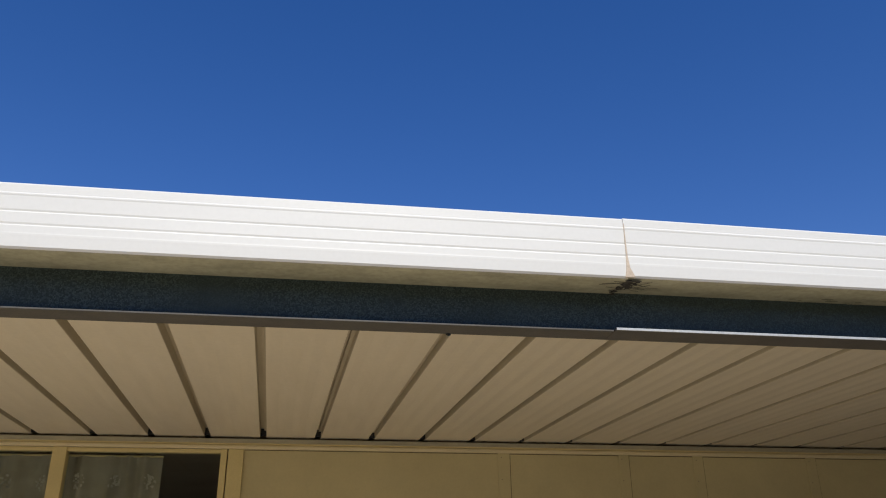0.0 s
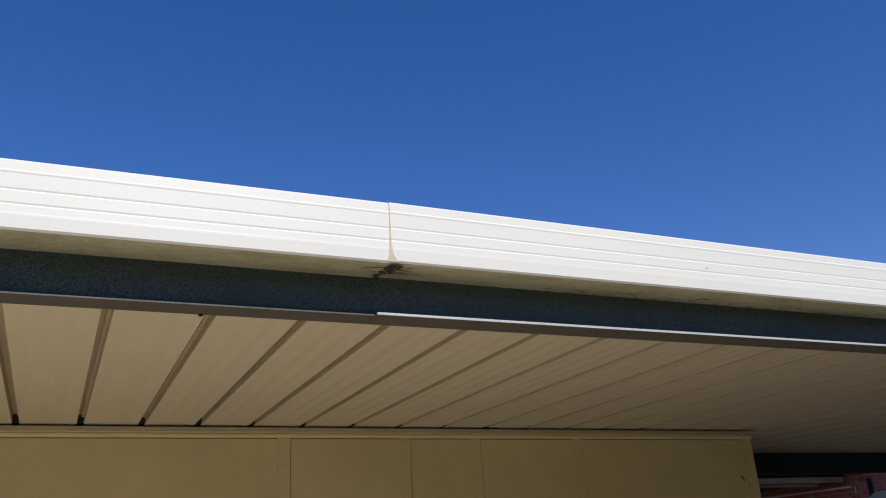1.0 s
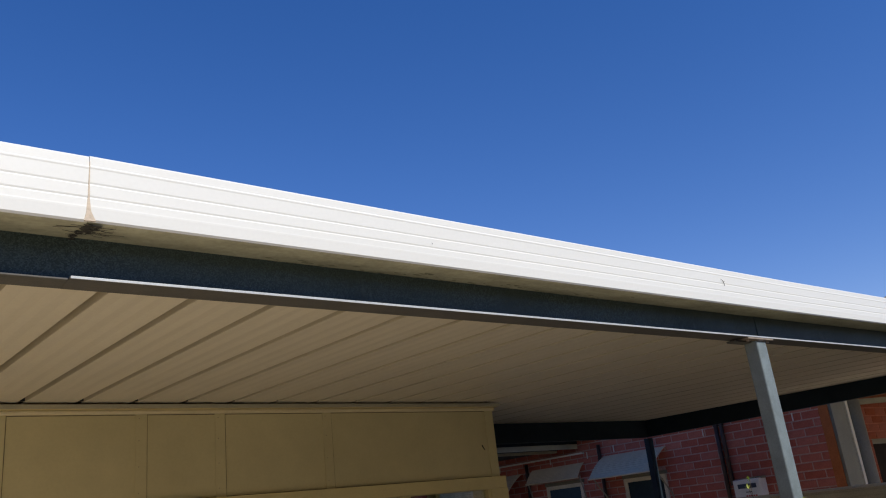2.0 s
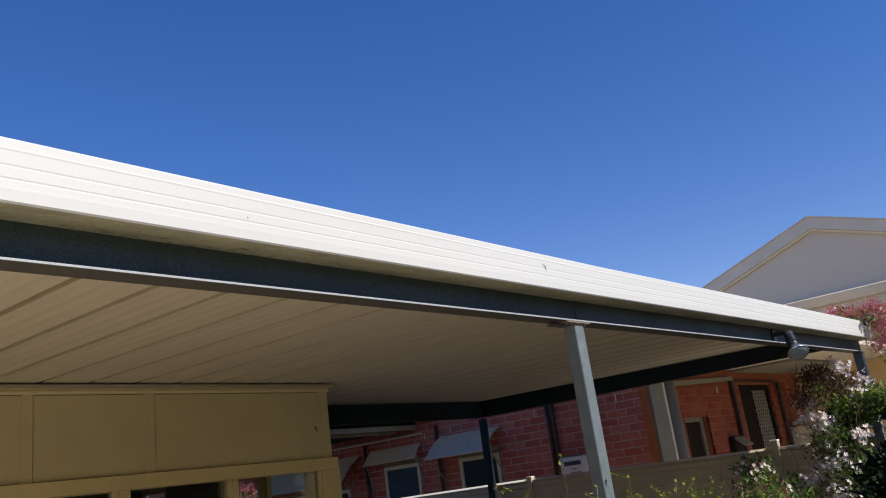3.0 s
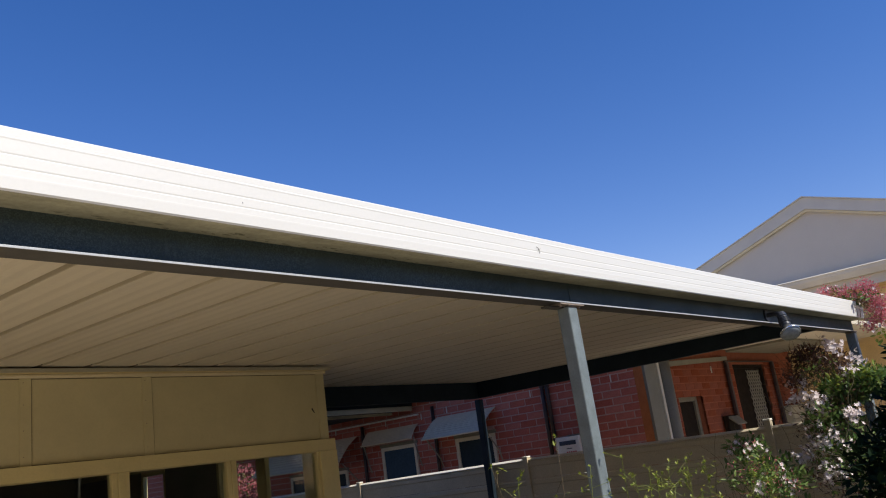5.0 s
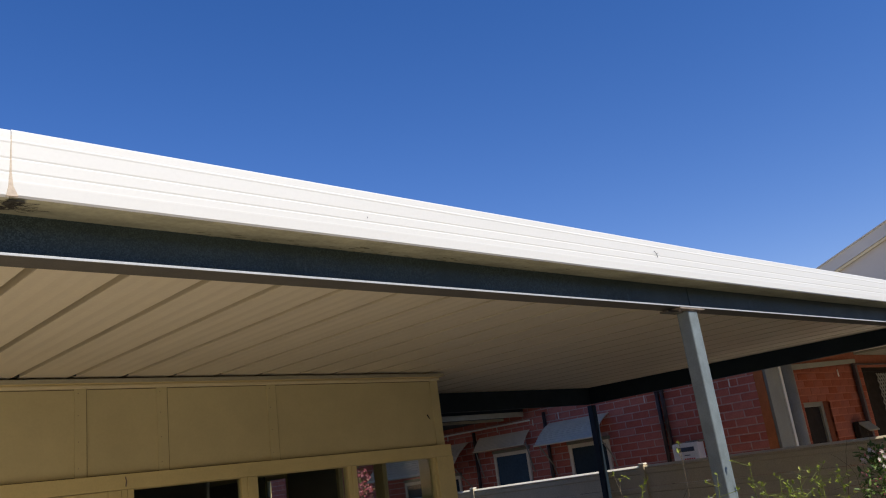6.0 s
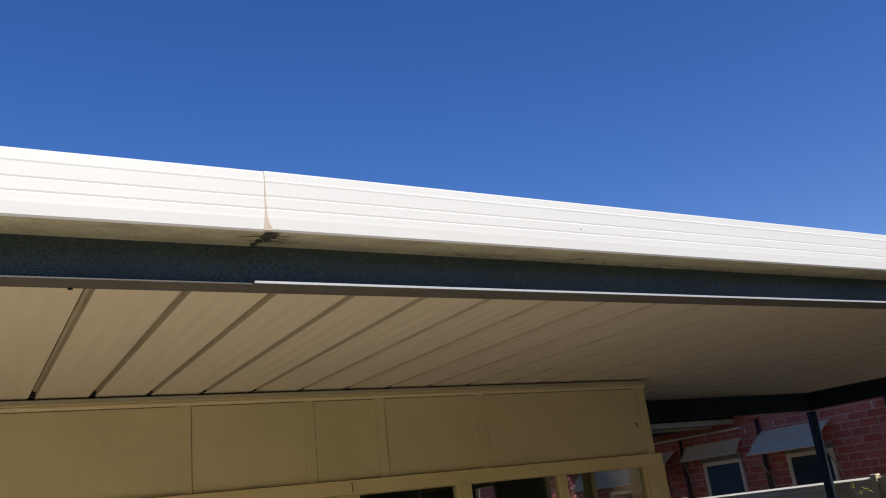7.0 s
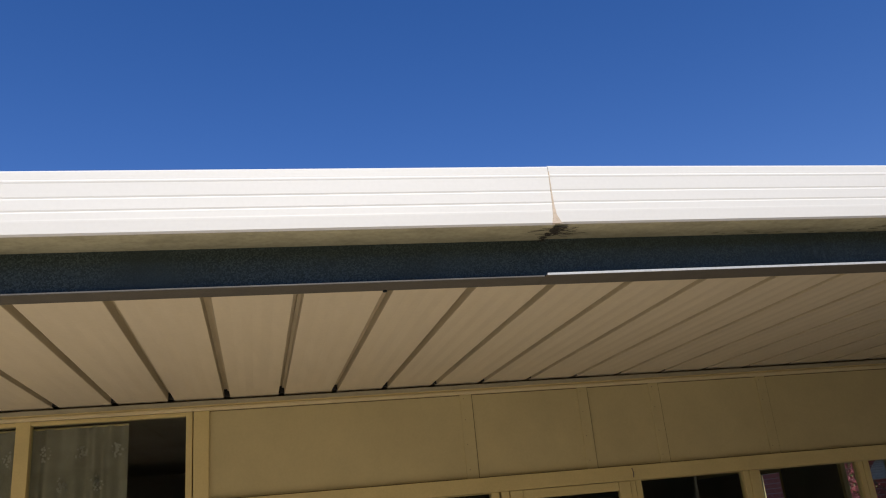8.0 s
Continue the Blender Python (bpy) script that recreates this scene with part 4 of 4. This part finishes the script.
gp = [(0.0, 3.715), (-0.015, 3.70), (0.0, 3.685), (0.015, 3.64), (0.05, 3.59), (0.07, 3.56), (0.16, 3.56), (0.16, 3.70)]
bm = bmesh.new()
prism(bm, [(GX - 0.45 + a, -2.3, z) for a, z in gp], (0, 8.2, 0))
part("gutter", bm, BARGE, gable, "grey-beige moulded gutter")
part("fascia", boxed(GX - 0.285, GX - 0.26, -2.3, 5.9, 3.40, 3.56, bevel=0.003), GABLE, gable)
part("soffit", boxed(GX - 0.26, GX + 0.018, -2.3, 5.9, 3.40, 3.415), SOFFIT, gable, "yellow-cream soffit")
# Porch timbers made up to fill the area that sunlight turns yellow.
for yy, zz in ((-0.9, 3.12), (0.55, 3.12), (2.2, 3.12)):
    part("porch_rafter", boxed(GX - 1.2, GX + 0.018, yy - 0.05, yy + 0.05, zz, zz + 0.2, bevel=0.004), SOFFIT, gable)
part("porch_beam", boxed(GX - 1.28, GX - 1.21, -2.2, 2.6, 2.86, 3.11, bevel=0.004), SOFFIT, gable, "yellow-cream porch beam, made up to fill the lit area")
part("porch_post", boxed(GX - 1.30, GX - 1.18, -1.7, -1.58, 0, 2.859, bevel=0.004), SOFFIT, gable)
part("roof_skirt", prism(bmesh.new(), [(GX - 0.30, -2.3, 3.70), (GX - 0.30, 5.9, 3.70), (GX, 5.9, 3.80), (GX, -2.3, 3.80)], (0, 0, -0.02)), GABLE, gable)
# ---- plants ----
def leaf_quad(vs, fs, p, way, up, length, width, fold=0.25):
    """One folded leaf of four faces with a pointed tip."""
    way = way.normalized()
    side = way.cross(up)
    side = side.normalized() if side.length > 1e-4 else Vector((1, 0, 0))
    nrm = side.cross(way)
    i = len(vs)
    m1, m2, tip = p + way * length * 0.35 - nrm * width * fold * 0.4, p + way * length * 0.7 - nrm * width * fold * 0.4, p + way * length
    vs += [p, m1, m2, tip, p + way * length * 0.35 + side * width / 2, p + way * length * 0.7 + side * width * 0.4,
           p + way * length * 0.35 - side * width / 2, p + way * length * 0.7 - side * width * 0.4]
    fs += [(i, i + 4, i + 1), (i + 1, i + 4, i + 5, i + 2), (i + 2, i + 5, i + 3), (i, i + 1, i + 6), (i + 1, i + 2, i + 7, i + 6), (i + 2, i + 3, i + 7)]


def pydata(name, vs, fs, mat, parent, label=""):
    me = bpy.data.meshes.new(name)
    me.from_pydata([tuple(v) for v in vs], [], fs)
    me.materials.append(mat)
    ob = new(name, me)
    ob.parent = parent
    ob.matrix_parent_inverse = base_of(parent).inverted()
    return tagged(ob, label, kind="stuff")


def rand_dir(r, up=0.2):
    v = Vector((r.gauss(0, 1), r.gauss(0, 1), r.gauss(up, 0.8)))
    return v.normalized()


def cloud(r, blobs):
    """A random point inside one of several soft clumps (x, y, z, rx, ry, rz, weight)."""
    b = r.choices(blobs, [q[6] for q in blobs])[0]
    d = rand_dir(r, 0)
    s = r.random() ** 0.45
    return Vector((b[0] + b[3] * d.x * s, b[1] + b[4] * d.y * s, b[2] + b[5] * d.z * s)), d


def foliage(r, blobs, count, length, width, up=0.25):
    vs, fs = [], []
    for _ in range(count):
        p, out = cloud(r, blobs)
        s = r.uniform(0.6, 1.25)
        leaf_quad(vs, fs, p, (out * 0.6 + rand_dir(r, up)), Vector((r.gauss(0, 0.5), r.gauss(0, 0.5), 1)), length * s, width * s)
    return vs, fs


def star_flowers(r, blobs, count, size, clump=5):
    """Loose bunches of five-petalled flowers."""
    vs, fs = [], []
    for _ in range(count):
        c, out = cloud(r, blobs)
        for _ in range(clump):
            p = c + Vector((r.gauss(0, 0.030), r.gauss(0, 0.030), r.gauss(0, 0.026)))
            n = (out + rand_dir(r, 0.3) * 0.9 + Vector((-0.5, -0.5, 0.1))).normalized()
            q = n.to_track_quat("Z", "Y")
            turn = r.uniform(0, 6.28)
            for j in range(5):
                a = turn + j * 1.2566
                leaf_quad(vs, fs, p, q @ Vector((math.cos(a), math.sin(a), 0.25)), n, size * r.uniform(0.8, 1.15), size * 0.55, 0.1)
    return vs, fs


def buds(r, blobs, count, size):
    vs, fs = [], []
    for _ in range(count):
        c, out = cloud(r, blobs)
        for _ in range(4):
            p = c + Vector((r.gauss(0, 0.02), r.gauss(0, 0.02), r.gauss(0, 0.02)))
            w = (out * 0.4 + rand_dir(r, 0.5)).normalized()
            leaf_quad(vs, fs, p, w, Vector((1, 0.3, 0.2)), size * r.uniform(0.7, 1.3), size * 0.28, 0.4)
            leaf_quad(vs, fs, p, w, Vector((-0.3, 1, 0.2)), size * r.uniform(0.7, 1.3), size * 0.28, 0.4)
    return vs, fs


def twining(r, starts, mat, parent, radius=0.006, steps=7, rise=0.12):
    bm = bmesh.new()
    for s in starts:
        p, way = Vector(s[:3]), Vector(s[3:])
        pts = [p.copy()]
        for _ in range(steps):
            way = (way + Vector((r.gauss(0, 0.35), r.gauss(0, 0.35), r.gauss(0.05, 0.3)))).normalized()
            p = p + way * rise
            pts.append(p.copy())
        tube(bm, pts, radius, 5, 0.4)
    return tagged(part("stem_tangle", bm, mat, parent), kind="stuff")


# climbing jasmine on the corner post and round the gutter's end
r = random.Random(11)
jas = thing("jasmine_climber", (7.2, -0.15, 0), "flowering white and pink jasmine climber on the corner post", "climbing plant")
JB = [(6.98, 0.12, 1.74, 0.30, 0.22, 0.13, 5), (7.00, -0.08, 1.78, 0.26, 0.16, 0.12, 3), (6.80, 0.25, 1.50, 0.32, 0.20, 0.20, 3), (6.75, 0.15, 1.22, 0.42, 0.26, 0.24, 4),
      (7.0, 0.0, 0.7, 0.6, 0.45, 0.6, 2), (7.50, -0.02, 2.52, 0.20, 0.16, 0.07, 0.5), (7.80, -0.22, 1.98, 0.20, 0.12, 0.12, 1.2), (6.98, 0.32, 1.95, 0.26, 0.16, 0.14, 0.7)]
twining(r, [(6.95 + r.gauss(0, 0.22), r.gauss(0.14, 0.16), r.uniform(0.02, 1.55), r.gauss(0, 0.5), r.gauss(0, 0.3), 1) for _ in range(120)], STEM, jas, 0.003, 9, 0.075)
pydata("foliage", *foliage(r, JB, 4300, 0.056, 0.025), LEAF_MID, jas)
pydata("young_foliage", *foliage(r, [(6.92, 0.12, 1.80, 0.22, 0.18, 0.10, 4), (6.95, -0.06, 1.84, 0.20, 0.12, 0.09, 3), (7.78, -0.24, 2.02, 0.16, 0.10, 0.10, 1.4), (7.60, -0.10, 2.20, 0.06, 0.06, 0.10, 0.5)], 560, 0.052, 0.022), LEAF_BRIGHT, jas, "yellow-green young leaves in the sun")
# dead growth under the roof: thin twigs with curled leaves
DRY = [(6.92, 0.36, 2.07, 0.26, 0.15, 0.09, 4), (7.02, 0.20, 1.97, 0.26, 0.16, 0.11, 4), (6.90, 0.48, 1.90, 0.22, 0.12, 0.13, 2), (6.75, 0.30, 1.50, 0.34, 0.24, 0.26, 3), (6.70, 0.20, 1.15, 0.45, 0.3, 0.35, 4), (6.95, 0.06, 1.76, 0.28, 0.22, 0.13, 2)]
twining(r, [(6.95 + r.gauss(0, 0.16), 0.30 + r.gauss(0, 0.13), r.uniform(1.55, 2.0), r.gauss(-0.2, 0.5), r.gauss(0.1, 0.4), r.gauss(0.3, 0.5)) for _ in range(150)], LEAF_DRY, jas, 0.0020, 7, 0.050)
pydata("dry_foliage", *foliage(r, DRY, 3600, 0.040, 0.012), LEAF_DRY, jas, "dry brown leaves under the roof")
# flowers sit in loose bunches, placed on the near side to fit the camera's view
BLOOM = [(7.0, 0.15, 2.10, 0.09, 0.08, 0.06, 3), (6.95, -0.02, 1.96, 0.06, 0.05, 0.06, 1.6), (6.88, 0.06, 1.87, 0.08, 0.09, 0.06, 1.6), (6.85, 0.46, 1.84, 0.08, 0.07, 0.08, 1.6),
         (6.80, 0.45, 1.72, 0.10, 0.10, 0.05, 3), (6.74, 0.31, 1.66, 0.12, 0.09, 0.11, 6), (6.68, 0.05, 1.54, 0.10, 0.10, 0.04, 2), (6.66, 0.33, 1.45, 0.14, 0.12, 0.08, 3),
         (6.60, 0.22, 1.34, 0.14, 0.14, 0.10, 2.5), (6.55, 0.46, 1.28, 0.07, 0.06, 0.06, 1.5), (6.48, 0.24, 1.12, 0.14, 0.16, 0.12, 2)]
pydata("blossom", *star_flowers(r, BLOOM, 135, 0.022, 5), PETAL_WHITE, jas, "white star flowers")
CROWN = [(7.5, 0.22, 2.63, 0.12, 0.09, 0.05, 2), (7.5, 0.05, 2.58, 0.14, 0.10, 0.06, 3), (7.5, -0.10, 2.58, 0.12, 0.08, 0.10, 4), (7.52, -0.15, 2.44, 0.12, 0.09, 0.10, 6), (7.52, -0.19, 2.32, 0.10, 0.07, 0.08, 4), (7.5, -0.06, 2.27, 0.10, 0.06, 0.06, 1.5)]
twining(r, [(7.5 + r.gauss(0, 0.08), r.gauss(-0.05, 0.10), r.uniform(2.25, 2.5), r.gauss(0, 0.4), r.gauss(0, 0.4), 0.8) for _ in range(46)], LEAF_RUST, jas, 0.0022, 6, 0.04)
pydata("bud_spray", *buds(r, CROWN, 480, 0.026), PETAL_PINK, jas, "pink buds")
pydata("crown_blossom", *star_flowers(r, CROWN, 26, 0.018, 3), PETAL_WHITE, jas, "white star flowers")
pydata("crown_foliage", *foliage(r, [(7.48, 0.12, 2.60, 0.14, 0.12, 0.05, 2), (7.5, -0.05, 2.50, 0.14, 0.1, 0.1, 2)], 170, 0.045, 0.016), LEAF_RUST, jas, "orange-green young leaves")

# the dark shrub nearer the camera
r = random.Random(12)
sh = thing("dark_shrub", (4.6, -1.0, 0), "dense green shrub, glossy leaves darkened for the shade over them", "shrub")
SB = [(4.55, -1.05, 1.62, 0.38, 0.30, 0.26, 4), (4.50, -0.88, 1.24, 0.42, 0.44, 0.34, 6), (4.75, -1.30, 1.74, 0.40, 0.36, 0.30, 5), (4.5, -0.95, 0.7, 0.6, 0.55, 0.6, 3), (4.8, -1.2, 1.3, 0.5, 0.5, 0.5, 5), (4.62, -0.82, 1.54, 0.24, 0.18, 0.22, 2.2), (4.74, -0.92, 1.84, 0.22, 0.17, 0.15, 1.6)]
twining(r, [(4.6 + r.gauss(0, 0.15), -1.2 + r.gauss(0, 0.15), 0.02, r.gauss(0, 0.3), r.gauss(0, 0.3), 1) for _ in range(24)], STEM, sh, 0.012, 9, 0.11)
pydata("foliage", *foliage(r, SB, 13500, 0.066, 0.028), LEAF_DARK, sh)
# tall sprays that rise above it
r = random.Random(13)
sp = thing("tall_spray", (5.2, -0.98, 0), "upright leafy shoots with narrow green leaves", "shrub")
bm = bmesh.new()
vs, fs = [], []
for k in range(13):
    x, y = 5.25 + r.gauss(0, 0.06), -0.98 + r.gauss(0, 0.05)
    top = r.uniform(2.05, 2.34) if k else 2.60
    lean = Vector((r.gauss(0, 0.05), r.uniform(-0.04, 0.22), 0)) if k else Vector((0.0, 0.09, 0))
    pts = [Vector((x, y, 0.02)) + lean * (j / 11) ** 2 + Vector((r.gauss(0, 0.008), r.gauss(0, 0.008), top * j / 11)) for j in range(12)]
    tube(bm, pts, 0.006, 5, 0.3)
    for a, b in zip(pts[6:], pts[7:]):
        for _ in range(15):
            p = a.lerp(b, r.random())
            leaf_quad(vs, fs, p, rand_dir(r, 0.45), Vector((0, 0, 1)), r.uniform(0.035, 0.065), 0.018)
part("stem_tangle", bm, STEM, sp)
pydata("foliage", vs, fs, LEAF_MID, sp)

# a loose flowering branch over the fence
r = random.Random(14)
fb = thing("jasmine_runner", (6.2, 0.75, 0), "loose jasmine runner with scattered flowers before the fence", "climbing plant")
FB = [(6.55, 0.90, 1.40, 0.22, 0.16, 0.10, 2), (6.5, 0.82, 1.20, 0.36, 0.26, 0.18, 4), (6.4, 0.7, 0.8, 0.5, 0.3, 0.3, 3), (6.3, 0.55, 1.12, 0.4, 0.2, 0.14, 3)]
FF = [(6.38, 0.88, 1.40, 0.14, 0.16, 0.08, 2), (6.30, 0.72, 1.22, 0.24, 0.22, 0.14, 4), (6.22, 0.55, 1.10, 0.3, 0.2, 0.12, 4)]
twining(r, [(6.5 + r.gauss(0, 0.2), 0.80 + r.gauss(0, 0.15), r.uniform(0.02, 1.1), r.gauss(0, 0.4), r.gauss(0, 0.4), 1) for _ in range(60)], STEM, fb, 0.0026, 8, 0.075)
pydata("foliage", *foliage(r, FB, 1500, 0.055, 0.022), LEAF_MID, fb)
pydata("blossom", *star_flowers(r, FF, 15, 0.020, 4), PETAL_WHITE, fb, "white star flowers")
pydata("bud_spray", *buds(r, FF, 60, 0.022), PETAL_PINK, fb, "pink buds")


def sprig(x, y, top, lean, seed, leaves, label):
    """A thin shoot with small leaves and forked tips."""
    r = random.Random(seed)
    e = thing("sprig", (x, y, 0), label, "plant", "yellow-green shoots")
    bm, vs, fs = bmesh.new(), [], []
    pts = [Vector((x + lean[0] * (j / 9) ** 2 + r.gauss(0, 0.006), y + lean[1] * (j / 9) ** 2, top * j / 9)) for j in range(10)]
    tube(bm, pts, 0.0028, 5, 0.4)
    for a, b in zip(pts[5:], pts[6:]):
        for _ in range(2 * leaves):
            p = a.lerp(b, r.random())
            w = rand_dir(r, 0.6)
            q = p + w * r.uniform(0.02, 0.09)
            tube(bm, [p, q], 0.0009, 4)
            for _ in range(3):
                leaf_quad(vs, fs, q, rand_dir(r, 0.4), Vector((0, 0, 1)), r.uniform(0.014, 0.030), 0.0095)
    for _ in range(7):
        leaf_quad(vs, fs, pts[-1], rand_dir(r, 0.9), Vector((0, 0, 1)), 0.018, 0.006)
    part("stem", bm, STEM if leaves < 2 else LEAF_BRIGHT, e)
    pydata("foliage", vs, fs, LEAF_BRIGHT, e)


sprig(2.605, 0.155, 1.66, (0.015, 0.0), 1, 1, "single tall yellow-green shoot")
for i, (x, y, top, lx, ly, n) in enumerate(((2.86, 0.02, 1.53, 0.03, -0.01, 2), (2.90, -0.02, 1.47, 0.10, -0.03, 4), (2.98, -0.05, 1.45, -0.08, 0.02, 4), (3.02, -0.02, 1.44, 0.07, -0.02, 3), (3.5, 0.0, 1.47, 0.03, 0.02, 9),
                                            (3.55, -0.03, 1.44, 0.05, -0.02, 9), (3.45, 0.04, 1.43, -0.06, 0.02, 8), (2.56, 0.22, 1.57, -0.14, 0.15, 1), (2.45, 0.35, 1.50, 0.05, -0.05, 3), (2.62, 0.10, 1.47, 0.05, -0.05, 4),
                                            (3.9, -0.1, 1.40, 0.1, 0.0, 5), (4.15, -0.15, 1.40, -0.05, 0.0, 5))):
    sprig(x, y, top, (lx, ly), 30 + i, n, "yellow-green leafy shoots in the garden bed")

# pink flowering bush behind the glazed room
r = random.Random(15)
pb = thing("pink_bush", (7.2, 8.95, 0), "pink flowering bush beyond the side glazing", "shrub")
PB = [(7.2, 8.95, 1.55, 0.22, 0.26, 0.5, 1), (7.2, 8.95, 0.8, 0.25, 0.3, 0.6, 1)]
twining(r, [(7.2 + r.gauss(0, 0.1), 8.95 + r.gauss(0, 0.1), 0.02, r.gauss(0, 0.2), r.gauss(0, 0.2), 1) for _ in range(12)], STEM, pb, 0.01, 9, 0.18)
pydata("foliage", *foliage(r, PB, 700, 0.05, 0.02), LEAF_MID, pb)
pydata("blossom", *buds(r, PB, 420, 0.045), PETAL_PINK, pb, "pink flowers")

# an unseen hedge added behind the camera to keep the low sky out of the panes
r = random.Random(16)
hd_ = thing("hedge", (0, -9.5, 0), "tall dark green hedge, added unseen to block the low sky", "hedge")
HB = [(x, -9.5 + r.uniform(-0.3, 0.3), h * r.uniform(2.0, 2.5), 0.9, 0.6, h * 2.3, 1) for x in np.arange(-13, 14, 0.9) for h in (1.0,)]
pydata("foliage", *foliage(r, HB, 14000, 0.24, 0.13), HEDGE, hd_)
part("core", boxed(-13.5, 13.5, -9.75, -9.25, 0, 4.2, bevel=0.1), HEDGE, hd_)

# ---- bricks of the house ----
BL, BH, JT = 0.242, 0.078, 0.013
STEP, COURSE = BL + JT, BH + JT
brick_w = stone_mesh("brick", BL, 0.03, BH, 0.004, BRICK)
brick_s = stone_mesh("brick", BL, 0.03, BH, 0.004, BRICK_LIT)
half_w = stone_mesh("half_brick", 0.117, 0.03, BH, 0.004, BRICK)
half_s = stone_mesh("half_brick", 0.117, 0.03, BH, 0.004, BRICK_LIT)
r = random.Random(5)
Z0 = 1.36
holes_w = [(6.39, 7.11, 0.9, 1.98), (4.95, 5.64, 0.9, 1.945), (7.9, 9.3, 0.9, 1.70)]
holes_s = [(WIN[0], WIN[1], 0, WIN[3]), (DOOR[0], DOOR[1], 0, DOOR[3])]


def course_run(a0, a1, odd, holes, z):
    """Middles and lengths of the bricks of one course between a0 and a1, cut back at openings."""
    a = a0 + (0 if not odd else -STEP / 2)
    while a < a1 - 0.05:
        b0, b1 = max(a, a0), min(a + BL, a1)
        cut = [h for h in holes if h[2] < z < h[3] and b1 > h[0] and b0 < h[1]]
        for h in cut:
            if b0 < h[0]:
                b1 = h[0]
            elif b1 > h[1]:
                b0 = h[1]
            else:
                b1 = b0
        if b1 - b0 > 0.04:
            yield (b0 + b1) / 2, b1 - b0
        a += STEP


def lay(parent, me, half_me, a0, a1, z0, z1, holes, pose_of):
    z, k = z0 + BH / 2, 0
    while z < z1:
        for mid, length in course_run(a0, a1, k % 2, holes, z):
            m = pose_of(mid, z, r.uniform(-0.0015, 0.0025))
            if length > 0.2:
                piece("brick", me, parent, m @ Matrix.Diagonal((length / BL, 1, 1, 1)))
            else:
                piece("brick", half_me, parent, m @ Matrix.Diagonal((length / 0.117, 1, 1, 1)))
        z += COURSE
        k += 1


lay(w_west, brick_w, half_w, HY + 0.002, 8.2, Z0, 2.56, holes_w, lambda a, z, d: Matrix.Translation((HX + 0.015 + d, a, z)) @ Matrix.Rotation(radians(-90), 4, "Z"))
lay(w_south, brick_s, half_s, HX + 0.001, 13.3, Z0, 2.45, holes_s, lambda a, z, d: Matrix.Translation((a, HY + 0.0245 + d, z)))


def far_bricks(a0, a1, z0, z1, holes):
    """The bricks farther along the shaded wall, joined."""
    vs, fs = [], []
    z, k = z0 + BH / 2, 0
    while z < z1:
        for mid, length in course_run(a0, a1, k % 2, holes, z):
            i = len(vs)
            x, y0, y1, za, zb, d = HX + 0.001, mid - length / 2, mid + length / 2, z - BH / 2, z + BH / 2, 0.016
            vs += [(x + d, y0, za), (x + d, y1, za), (x + d, y1, zb), (x + d, y0, zb), (x, y0, za), (x, y1, za), (x, y1, zb), (x, y0, zb)]
            fs += [(i + 4, i + 7, i + 6, i + 5), (i, i + 4, i + 5, i + 1), (i + 1, i + 5, i + 6, i + 2), (i + 2, i + 6, i + 7, i + 3), (i + 3, i + 7, i + 4, i)]
        z += COURSE
        k += 1
    return vs, fs


pydata("far_bricks", *far_bricks(8.215, 15.9, 1.0, 2.34, holes_w), BRICK, w_west)
# white mortar joints in the top course
tick = boxed(-0.006, 0.006, -0.006, 0.006, -0.045, 0.045)
tick_me = mesh_of("white_joint", tick, MORTAR_WHITE)
for y in (3.09, 4.29, 5.74, 6.235, 6.97, 8.1):
    piece("white_joint", tick_me, w_west, Matrix.Translation((HX - 0.003, y, 2.315 if y < 6.2 else 2.285)))
for x in (9.15, 10.55):
    piece("white_joint", tick_me, w_south, Matrix.Translation((x, HY - 0.003, 2.34)))
